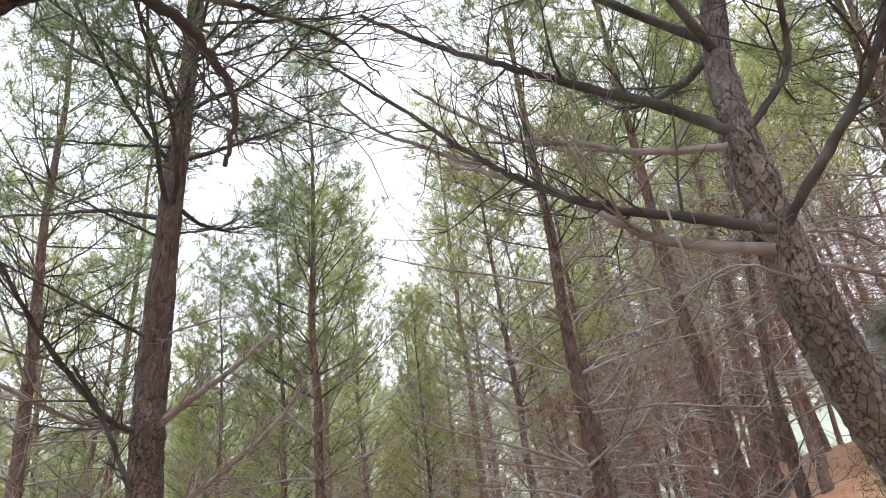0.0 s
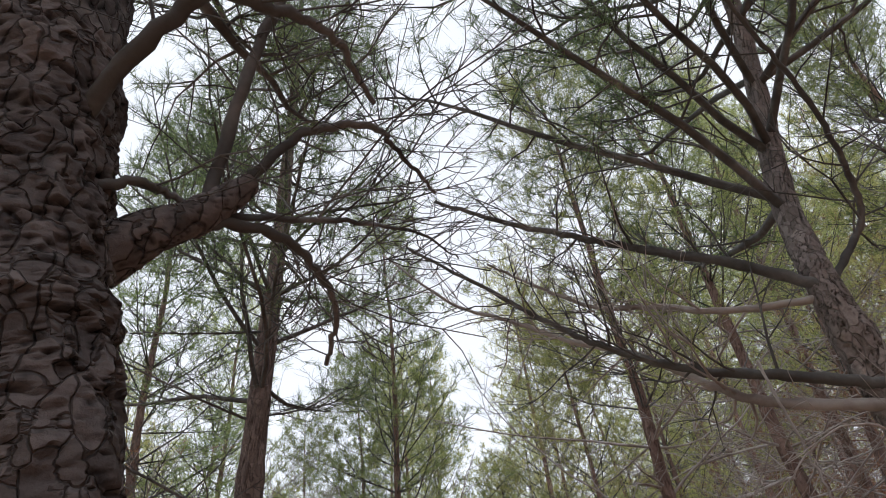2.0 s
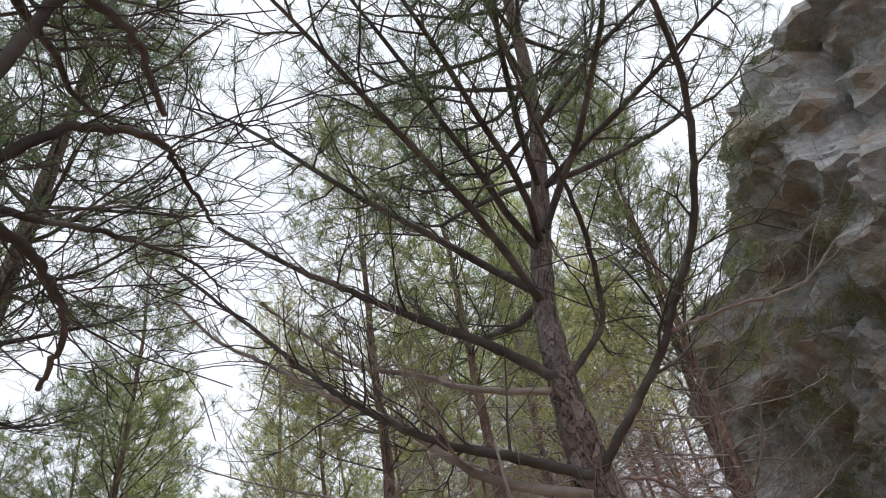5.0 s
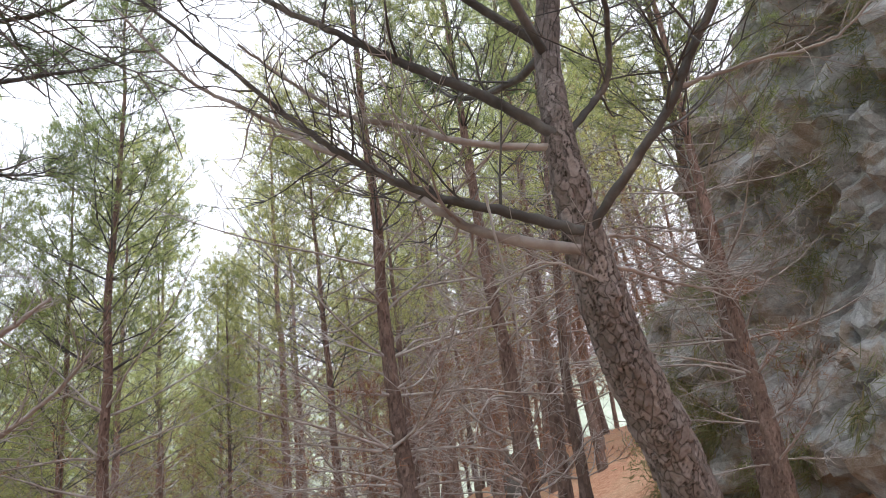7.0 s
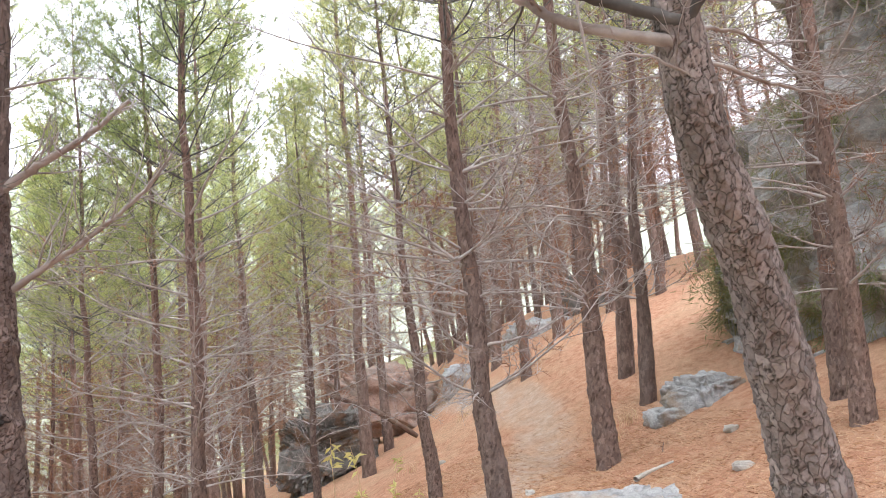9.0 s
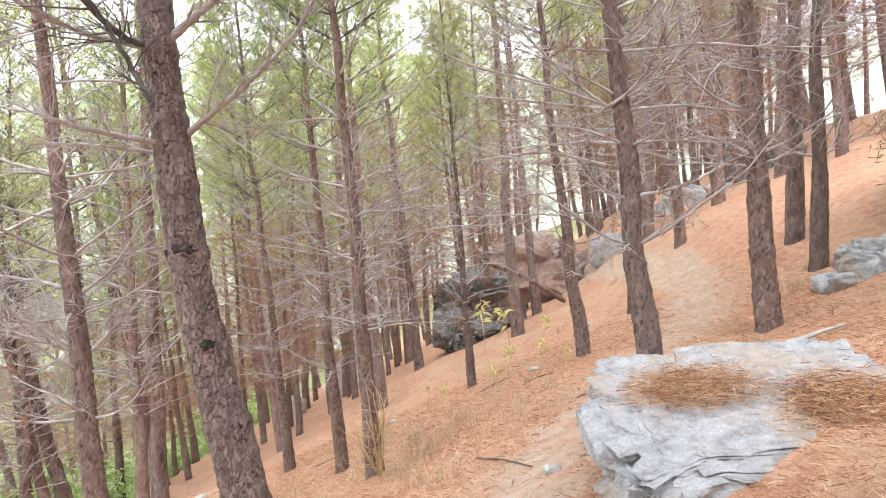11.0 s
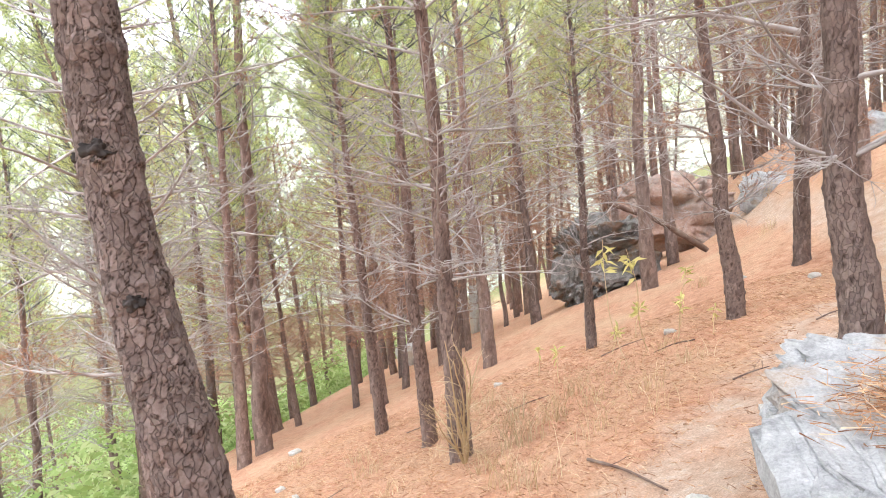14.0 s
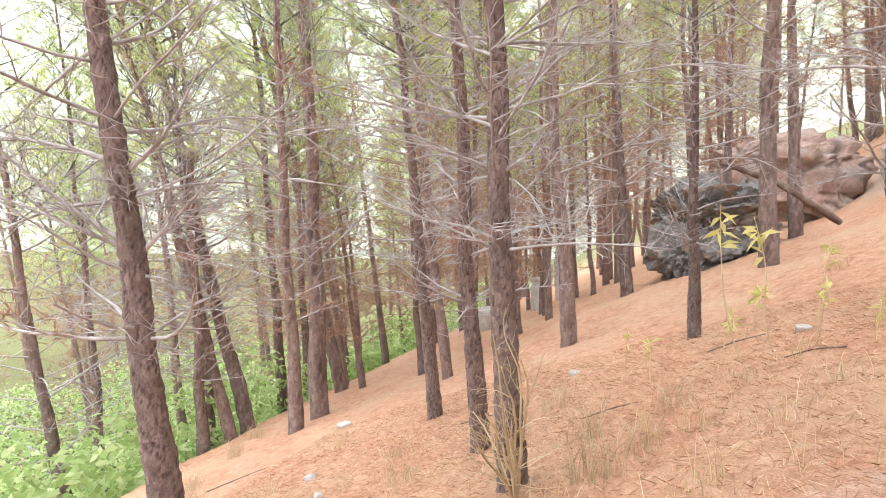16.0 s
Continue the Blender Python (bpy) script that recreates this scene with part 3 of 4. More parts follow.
woods = random.Random(5)
spots = [(x, y) for x, y, *_ in NEAR_TREES + MID_TREES]


def grow(x, y, gap, thick=(0.10, 0.17)):
    """Plant one more pine of the woods, unless it stands too close to the path or to another."""
    if abs(x - float(path_x(y))) < 1.3 or min(math.hypot(x - a, y - b) for a, b in spots) < gap:
        return
    spots.append((x, y))
    plant(FAR_KINDS, len(spots), x, y, woods.gauss(-0.02, 0.04), woods.gauss(0, 0.03), woods.uniform(*thick), woods.uniform(0, 6))


# along the slope and beyond the bend of the path
for k in range(700):
    y = woods.uniform(17, 58)
    x = woods.uniform(edge_x(y) - 1, 17) if woods.random() < 0.7 else woods.uniform(3, 15)
    if len(spots) < 34 + 125 and not (x < 8.5 and y < 22):
        grow(x, y, 1.5)
# the thicket of young pines along the break of the slope
for k in range(260):
    y = woods.uniform(14.5, 32)
    x = woods.uniform(edge_x(y) - 1.5, -2.6)
    if len(spots) < 34 + 125 + 20 and not (x > -4.5 and y < 21):
        grow(x, y, 1.3, (0.05, 0.09))
# down in the valley, where the crowns stand level with the path
for k in range(900):
    y = woods.uniform(3, 52)
    x = edge_x(y) - woods.uniform(1, 34)
    if len(spots) < 34 + 125 + 20 + 45 and not (x > -27 and y < 22):
        grow(x, y, 1.6)
# unseen pines added behind the walker, to cut the light from that side
for k in range(200):
    x, y = woods.uniform(-16, 5), woods.uniform(-24, -3)
    if len(spots) < 34 + 125 + 20 + 45 + 30:
        grow(x, y, 2.2)


# ---- the three pines beside the path, with their own branches ----
def hero(ctrl, radii, k, n, label, cell=(0.05, 0.07), depth=0.013, bark=M_BARK):
    root = new("pine_tree")
    root.location = ctrl[0]
    base = np.array(ctrl[0])
    me, pts, rad = trunk_mesh(np.array(ctrl) - base, radii, k, n, cell[0], cell[1], depth, bark, True, 0.1)
    part("trunk", me, root)
    tagged(root, label, "tree", "pines on the slope")
    return root, base, pts, rad


def arm(root, base, ctrl, r0, r1, count, reach, mat=None, forks=3, needles=None, wiggle=0.004):
    """One branch through its bends, with side twigs."""
    wood = Soup()
    line = spline(np.array(ctrl) - base, 7 * len(ctrl))
    line[1:-1] += RNG.normal(0, wiggle, (len(line) - 2, 3)) * 0.6
    rr = 0.88 * np.linspace(r0, r1, len(line)) * (1 + 0.08 * np.sin(np.arange(len(line)) * 1.7))
    wood.tube(line, rr, 9)
    twigs(wood, line, (r0 + r1) * (0.4 if reach > 0.32 else 0.22), int(count * (1.5 if reach > 0.32 else 1.2)), reach * 1.1, 4, forks + 1, needles, 0.0, 18, 0.004, 0.1)
    return part("branch", wood.mesh("branch", mat or M_TWIG), root)


def crown(root, pts, rad, z0, z1, gap, reach, seed, tuft=18, blade=0.005):
    global RNG
    RNG = np.random.default_rng(seed)
    needles = Soup()
    z, turn = z0, 0.0
    while z < z1:
        f = (z - z0) / (z1 - z0)
        turn += 1.25
        for a in range(RNG.integers(3, 6)):
            i = int(np.argmin(np.abs(pts[:, 2] - z - RNG.normal(0, 0.06))))
            ang = turn + a * 1.4 + RNG.normal(0, 0.3)
            line = bent(pts[i], (math.cos(ang), math.sin(ang), RNG.uniform(0.15, 0.7)), reach * RNG.uniform(0.7, 1.2) * (1.1 - 0.75 * f), 9, up=0.45, wobble=0.1)
            wood = Soup()
            r = 0.02 * (1.1 - 0.7 * f)
            wood.tube(line, np.linspace(r, r * 0.2, 9), 5)
            twigs(wood, line, r, 16, 0.6, 3, 3, needles, 0.05, tuft, blade, 0.11)
            part("branch", wood.mesh("branch", M_LIMB), root)
        z += gap
    tagged(part("crown", needles.mesh("crown", M_NEEDLE_DARK, False), root, "green needle tufts against the sky, their shade painted into the colour"), kind="stuff")


RNG = np.random.default_rng(3)
root, base, pts, rad = hero(
    [(2.12, 3.08, -1.6), (1.86, 2.92, -0.68), (1.58, 2.65, 0.08), (1.33, 2.44, 0.5), (1.22, 2.33, 0.9), (1.18, 2.27, 1.3), (1.27, 2.38, 1.8), (1.45, 2.42, 2.54), (1.54, 2.32, 3.2), (1.6, 2.25, 4.2), (1.66, 2.2, 5.6), (1.7, 2.1, 8.2)],
    [0.135, 0.118, 0.094, 0.08, 0.07, 0.052, 0.047, 0.043, 0.038, 0.032, 0.025, 0.010], 80, 620, "leaning pine with curved scaly grey-brown trunk beside the path", (0.034, 0.07), 0.013, M_BARK_GREY)
arm(root, base, [(1.2, 2.24, 1.24), (0.94, 2.27, 1.44), (0.66, 2.35, 1.65), (0.42, 2.42, 1.84), (0.14, 2.49, 2.06), (-0.18, 2.55, 2.34)], 0.026, 0.010, 10, 0.45, M_LIMB)
arm(root, base, [(1.17, 2.25, 1.22), (0.84, 2.35, 1.31), (0.65, 2.44, 1.43), (0.45, 2.54, 1.54), (0.24, 2.61, 1.74), (0.02, 2.66, 1.97)], 0.017, 0.006, 12, 0.4)
arm(root, base, [(1.2, 2.27, 0.9), (0.95, 2.32, 1.0), (0.69, 2.4, 1.12), (0.47, 2.45, 1.27), (0.27, 2.48, 1.44), (-0.01, 2.49, 1.72), (-0.33, 2.5, 2.03)], 0.024, 0.007, 18, 0.5, M_LIMB)
arm(root, base, [(1.18, 2.29, 0.84), (0.88, 2.4, 0.96), (0.75, 2.48, 1.09), (0.56, 2.54, 1.28), (0.32, 2.62, 1.45), (0.08, 2.7, 1.66), (-0.19, 2.77, 1.87), (-0.51, 2.79, 2.26)], 0.023, 0.006, 22, 0.55)
arm(root, base, [(1.22, 2.3, 0.9), (1.34, 2.1, 1.07), (1.44, 1.97, 1.21), (1.5, 1.85, 1.36), (1.56, 1.65, 1.55), (1.51, 1.37, 1.8), (1.41, 1.19, 1.95), (1.27, 1.0, 2.13), (1.12, 0.78, 2.33)], 0.021, 0.010, 12, 0.4, M_LIMB)
arm(root, base, [(1.22, 2.3, 1.3), (1.40, 2.35, 1.5), (1.46, 2.29, 1.6), (1.39, 2.1, 1.74), (1.27, 1.89, 1.9), (1.1, 1.67, 2.08), (0.91, 1.39, 2.3)], 0.018, 0.008, 12, 0.4, M_LIMB)
arm(root, base, [(1.46, 1.93, 1.26), (1.68, 1.82, 1.29), (1.9, 1.71, 1.3), (2.03, 1.59, 1.41)], 0.009, 0.004, 9, 0.4)
arm(root, base, [(0.86, 2.27, 1.05), (0.88, 2.29, 0.86), (0.91, 2.32, 0.67), (0.92, 2.36, 0.52)], 0.006, 0.003, 4, 0.2)
arm(root, base, [(1.24, 2.34, 0.83), (1.66, 2.53, 0.79), (2.08, 2.72, 0.81)], 0.011, 0.004, 14, 0.45)
arm(root, base, [(1.22, 2.34, 0.9), (1.5, 2.45, 0.95), (1.85, 2.6, 0.86), (2.3, 2.8, 0.92)], 0.010, 0.003, 14, 0.45)
arm(root, base, [(1.26, 2.31, 0.72), (1.0, 2.25, 0.78), (0.75, 2.3, 0.62)], 0.006, 0.002, 7, 0.3)
crown(root, pts, rad, 3.3, 9.4, 0.42, 2.6, 11, 20, 0.004)

RNG = np.random.default_rng(4)
root, base, pts, rad = hero(
    [(-1.40, 4.4, -2.85), (-1.65, 4.4, -1.49), (-1.80, 4.4, -0.6), (-1.87, 4.4, 0.3), (-1.92, 4.4, 1.2), (-1.9, 4.4, 2.5), (-1.86, 4.4, 4.3), (-1.85, 4.4, 6.5), (-1.85, 4.35, 9.0)],
    [0.145, 0.125, 0.11, 0.105, 0.095, 0.078, 0.06, 0.042, 0.012], 80, 620, "pine with a dark knot and flaking plated brown bark", (0.04, 0.07), 0.011, M_BARK_BROWN)
knotty, knotty_base = root, base
arm(root, base, [(-1.93, 4.42, 0.96), (-2.04, 4.15, 1.0), (-2.2, 3.63, 1.38), (-2.17, 3.2, 1.6)], 0.026, 0.012, 14, 0.5, M_LIMB)
arm(root, base, [(-1.95, 4.4, 0.95), (-2.31, 4.18, 1.04), (-2.52, 3.83, 1.18)], 0.024, 0.013, 10, 0.5)
arm(root, base, [(-1.88, 4.4, 0.96), (-1.65, 4.40, 1.13), (-1.38, 4.36, 1.28), (-1.1, 4.28, 1.47)], 0.034, 0.012, 12, 0.45)
arm(root, base, [(-1.87, 4.4, 0.36), (-1.64, 4.44, 0.53), (-1.4, 4.46, 0.7), (-1.08, 4.42, 0.95), (-0.9, 4.39, 1.18)], 0.026, 0.009, 16, 0.55)
arm(root, base, [(-1.89, 4.4, 0.42), (-2.03, 4.08, 0.98), (-2.1, 3.82, 1.24)], 0.022, 0.009, 10, 0.45, M_LIMB)
arm(root, base, [(-1.88, 4.4, 0.36), (-2.12, 4.08, 0.41), (-2.26, 3.83, 0.46)], 0.022, 0.012, 8, 0.4)
arm(root, base, [(-1.88, 4.4, 0.30), (-2.28, 4.23, 0.37), (-2.6, 4.12, 0.39)], 0.018, 0.009, 8, 0.4)
arm(root, base, [(-1.92, 4.4, 1.55), (-2.13, 3.9, 1.64), (-2.44, 3.54, 1.8)], 0.016, 0.007, 14, 0.45, M_LIMB)
arm(root, base, [(-1.9, 4.4, 2.3), (-2.2, 4.1, 2.4), (-2.65, 3.73, 2.6)], 0.013, 0.006, 14, 0.5, M_LIMB)
arm(root, base, [(-1.9, 4.4, 1.58), (-1.5, 4.35, 1.64), (-1.23, 4.32, 1.62)], 0.010, 0.004, 9, 0.4)
arm(root, base, [(-1.89, 4.4, 2.35), (-1.5, 4.3, 2.3), (-1.2, 4.2, 2.35)], 0.010, 0.004, 9, 0.4, M_LIMB)
arm(root, base, [(-1.88, 4.4, 3.1), (-2.2, 4.0, 2.9), (-2.6, 3.7, 2.8)], 0.012, 0.005, 14, 0.5, M_LIMB)
crown(root, pts, rad, 5.4, 11.2, 0.45, 2.2, 12, 18, 0.005)

RNG = np.random.default_rng(6)
root, base, pts, rad = hero(
    [(-0.34, 0.88, -2.1), (-0.40, 0.80, -0.8), (-0.44, 0.76, 0.2), (-0.49, 0.71, 0.5), (-0.54, 0.65, 0.95), (-0.56, 0.62, 1.4), (-0.6, 0.6, 2.5), (-0.66, 0.58, 4.6), (-0.7, 0.55, 7.0)],
    [0.16, 0.14, 0.125, 0.122, 0.115, 0.105, 0.08, 0.05, 0.012], 84, 640, "pine with deeply flaking dark bark close to the path", (0.028, 0.055), 0.013, M_BARK_DARK)
me, _, _ = trunk_mesh(spline(np.array([(-0.46, 0.74, 0.55), (-0.36, 0.77, 0.64), (-0.31, 0.81, 0.7), (-0.25, 0.84, 0.78)]) - base, 8), [0.038, 0.034, 0.030, 0.027, 0.025, 0.024, 0.021, 0.016], 36, 60, 0.02, 0.035, 0.005, M_BARK_DARK, False, 0.2)
part("branch", me, root, "stout scaly broken branch")
arm(root, base, [(-0.27, 0.83, 0.76), (-0.18, 0.86, 0.9), (-0.08, 0.93, 0.97), (-0.05, 1.02, 1.0), (0.0, 1.15, 0.99)], 0.011, 0.004, 12, 0.3, M_LIMB)
arm(root, base, [(-0.31, 0.81, 0.69), (-0.24, 0.91, 0.73), (-0.21, 1.01, 0.74), (-0.2, 1.12, 0.72), (-0.26, 1.24, 0.68)], 0.012, 0.005, 14, 0.3, M_LIMB)
arm(root, base, [(-0.31, 0.82, 0.7), (-0.24, 0.76, 0.97), (-0.13, 0.69, 1.18), (-0.03, 0.62, 1.4), (0.09, 0.53, 1.64)], 0.013, 0.008, 10, 0.3, M_LIMB)
arm(root, base, [(-0.44, 0.68, 0.64), (-0.37, 0.71, 0.69), (-0.34, 0.76, 0.71), (-0.31, 0.82, 0.71)], 0.010, 0.005, 4, 0.2, M_LIMB)
arm(root, base, [(-0.44, 0.66, 0.76), (-0.24, 0.59, 0.9), (-0.16, 0.67, 0.97), (-0.1, 0.77, 1.03), (-0.07, 0.93, 1.04)], 0.017, 0.006, 12, 0.3, M_LIMB)
arm(root, base, [(-0.30, 0.82, 0.7), (-0.2, 1.1, 0.92), (-0.1, 1.5, 1.2), (-0.05, 2.0, 1.5)], 0.008, 0.003, 16, 0.4, M_LIMB)
crown(root, pts, rad, 3.9, 8.4, 0.45, 2.2, 13, 20, 0.0035)


# strong dead branches of two pines further along
def arms_on(tree, lines, r0, r1, count, reach):
    back = tree.matrix_basis.inverted()
    for ctrl in lines:
        arm(tree, np.zeros(3), [tuple(back @ Vector(p)) for p in ctrl], r0, r1, count, reach)


RNG = np.random.default_rng(15)
arms_on(planted[0], [[(1.05, 6.5, 0.72), (0.70, 6.39, 1.0), (0.29, 6.25, 1.42), (-0.19, 6.12, 1.78)], [(1.02, 6.5, 0.74), (0.5, 6.34, 0.92), (-0.12, 6.16, 1.11), (-0.57, 5.97, 1.33)], [(1.0, 6.5, 0.70), (0.45, 6.5, 0.80), (-0.2, 6.6, 0.95)], [(1.1, 6.5, 0.72), (1.42, 6.24, 0.93), (1.52, 5.97, 1.15)], [(1.02, 6.5, 0.2), (0.5, 6.4, 0.34), (-0.1, 6.2, 0.3)], [(1.1, 6.5, 0.66), (1.7, 6.7, 0.7), (2.3, 6.8, 0.62)]], 0.021, 0.006, 14, 0.5)
arms_on(planted[1], [[(-5.15, 8.15, -1.5), (-5.62, 7.9, -1.21), (-6.21, 7.53, -0.86)], [(-5.15, 8.15, -1.46), (-5.73, 7.82, -0.92), (-5.9, 7.45, -0.43)], [(-5.1, 8.15, -1.5), (-4.85, 8.3, -1.24), (-4.45, 8.45, -0.85)], [(-5.15, 8.13, -0.7), (-5.7, 7.9, -0.5), (-6.4, 7.6, -0.35)], [(-5.1, 8.13, -0.75), (-4.7, 8.2, -0.45), (-4.3, 8.3, 0.1)], [(-5.15, 8.13, -1.5), (-5.5, 8.6, -1.2), (-6.0, 9.0, -0.9)]], 0.026, 0.007, 16, 0.6)
arms_on(planted[3], [[(-1.65, 8.1, -0.55), (-2.2, 8.0, -0.35), (-2.8, 7.9, -0.15)], [(-1.62, 8.1, -0.6), (-1.3, 8.0, -0.2), (-1.1, 7.9, 0.3)], [(-1.65, 8.1, -0.1), (-2.2, 8.2, 0.15), (-2.7, 8.3, 0.5)], [(-1.62, 8.1, -0.05), (-1.0, 8.2, 0.2), (-0.5, 8.3, 0.35)]], 0.018, 0.005, 14, 0.5)


# ---- rocks ----
def rock_mesh(half, seed, level, mat, boxy=0.6, rough=0.22, strata=0.0, top=None):
    """A weathered rock: a squarish lump with ledges, cracks and pitted faces."""
    bm = bmesh.new()
    bmesh.ops.create_icosphere(bm, subdivisions=level, radius=1.0)
    off = Vector((seed * 3.7, seed * 1.3, seed * 2.1))
    h = Vector(half)
    for v in bm.verts:
        c = v.co
        p = Vector([math.copysign(abs(a) ** boxy, a) for a in c])
        d = noise.fractal(c * 1.3 + off, 1.0, 2.0, 5) * rough
        d += 0.35 * rough * noise.cell(c * 2.6 + off) - 0.25 * rough * abs(noise.noise(c * 5 + off))
        q = Vector((p.x * h.x, p.y * h.y, p.z * h.z)) * (1 + d)
        if strata:
            band = noise.noise(Vector((0.3 * c.x, 0.3 * c.y, q.z * 9)) + off)
            side = 1 - min(1, abs(c.z) ** 3)
            q.x += strata * band * side * math.copysign(1, c.x) * min(1, abs(c.x) * 2)
            q.y += strata * band * side * math.copysign(1, c.y) * min(1, abs(c.y) * 2)
        if top is not None and q.z > top:
            q.z = top + (q.z - top) * 0.22 + 0.03 * noise.noise(q * 3 + off)
        q *= 1 - 0.09 * max(0.0, 0.35 - abs(noise.noise(c * 4.2 + off * 3))) / 0.35
        q += 0.035 * min(h) * Vector((noise.noise(c * 14 + off), noise.noise(c * 15 + off * 2), noise.noise(c * 16)))
        e = q * 7.0 + off
        ridge = 1 - abs(noise.noise(Vector((e.x, e.y, e.z * 2.2))))
        q -= c * min(h) * (0.09 * max(0.0, ridge - 0.80) / 0.2 - 0.03 * noise.noise(q * 22 + off))
        v.co = q
    for f in bm.faces:
        f.smooth = level < 6
    me = bpy.data.meshes.new("rock")
    bm.to_mesh(me)
    bm.free()
    me.materials.append(mat)
    return me


def rock(name, x, y, z, half, seed, mat, label, level=5, turn=0.0, **more):
    ob = new(name, rock_mesh(half, seed, level, mat, **more))
    ob.location, ob.rotation_euler = (x, y, z), (0, 0, radians(turn))
    return tagged(ob, label, "rock")


for spot, size in (((-1.80, 4.315, -0.28), 0.062), ((-1.885, 4.335, -0.30), 0.045), ((-1.72, 4.30, -0.86), 0.048)):
    ob = part("knot", rock_mesh((size, 0.7 * size, 0.8 * size), 17, 4, M_KNOT, boxy=0.9, rough=0.5), knotty, "dark swollen branch knot")
    ob.location = Vector(spot) - Vector(knotty_base)
ledge = new("limestone_outcrop")
ledge.matrix_basis = pose(1.64, 4.72, -1.82, 11, -3, 0)
tagged(ledge, "pale grey limestone outcrop with fallen needles on top", "rock")
SLABS = [  # name, place, half size, seed, flat top, turn, boxy, strata
    ("cap_slab", (-0.06, 0.16, 0.20), (0.96, 0.90, 0.26), 3, 0.13, 0, 0.42, 0.10),
    ("lip", (0.24, -0.66, 0.17), (0.70, 0.36, 0.14), 5, 0.10, -8, 0.45, 0.08),
    ("shoulder", (-0.62, -0.34, 0.10), (0.40, 0.42, 0.24), 14, 0.16, 12, 0.5, 0.10),
    ("core", (0.02, 0.22, -0.35), (0.84, 0.66, 0.55), 8, None, 6, 0.5, 0.16),
    ("foot_slab", (-0.46, -0.80, -0.34), (0.58, 0.50, 0.36), 9, 0.22, 18, 0.5, 0.12),
    ("back_slab", (-0.55, 1.05, -0.10), (0.42, 0.26, 0.10), 12, 0.06, -20, 0.5, 0.06),
]
for nm, at, half, seed, tp, tw, bx, st in SLABS:
    ob = part(nm, rock_mesh(half, seed, 6, M_ROCK, boxy=bx, rough=0.17, strata=st, top=tp), ledge)
    ob.location, ob.rotation_euler = at, (0, 0, radians(tw))
rock("dark_boulder", -0.95, 20.4, -2.85, (1.3, 1.2, 1.15), 21, M_DARKROCK, "large dark weathered boulder on the needle slope", 6, 20, boxy=0.6, rough=0.36, strata=0.06)
rock("boulder", 0.9, 26.0, -2.0, (1.9, 1.2, 1.15), 22, M_PINKROCK, "pinkish boulder among the pines", 5, 0, boxy=0.55, rough=0.35, strata=0.1)
rock("boulder", 3.7, 24.2, -1.55, (0.75, 0.6, 0.75), 23, M_CLIFF, "grey boulder with yellow grass beside the path", 4)
rock("boulder", 6.4, 23.0, -0.1, (1.3, 0.9, 0.7), 24, M_CLIFF, "grey boulder on the upper slope", 4)
rock("boulder", 8.6, 23.6, 0.9, (1.5, 1.1, 1.2), 25, M_DARKROCK, "dark boulder on the upper slope", 4)
rock("boulder", 5.35, 10.3, -1.15, (0.62, 0.5, 0.36), 26, M_CLIFF, "grey boulder below the rock face", 5, 30, strata=0.03)
rock("boulder", 4.7, 10.2, -1.42, (0.35, 0.3, 0.2), 27, M_CLIFF, "small grey boulder below the rock face", 4)
# three white lumps added in place of the bright opening behind the trunks
rock("boulder", -7.3, 28.0, -6.5, (0.35, 0.35, 0.8), 28, M_WHITEROCK, "white rock shape standing in for a bright opening between the trunks", 4, strata=0.05)
rock("boulder", -7.0, 30.5, -6.2, (0.35, 0.4, 1.3), 29, M_WHITEROCK, "white rock shape standing in for a bright opening between the trunks", 4, 40)
rock("boulder", -8.6, 25.6, -6.8, (0.45, 0.4, 0.5), 30, M_WHITEROCK, "white rock shape standing in for a bright opening between the trunks", 4)
STONES = [(3.75, 6.7, 0.13), (3.5, 5.6, 0.10), (-8.8, 11.3, 0.22), (-9.4, 10.6, 0.16), (0.1, 4.9, 0.06), (0.35, 5.7, 0.09), (0.75, 6.1, 0.12), (-4.6, 9.7, 0.1), (-3.9, 8.9, 0.07), (0.4, 11.2, 0.1), (2.3, 12.2, 0.11), (2.0, 8.3, 0.1), (-0.3, 3.3, 0.05), (1.6, 14.0, 0.12), (4.4, 8.0, 0.12), (-6.0, 12.5, 0.14), (0.85, 6.9, 0.07), (1.15, 7.6, 0.08), (-2.1, 12.0, 0.09)]
for k, (x, y, s) in enumerate(STONES):
    rock("stone", x, y, ground_z(x, y) + 0.15 * s, (0.8 * s, 0.6 * s, 0.42 * s), 40 + k, M_WHITEROCK, "small pale stone lying on the needles", 3, 40 * k)


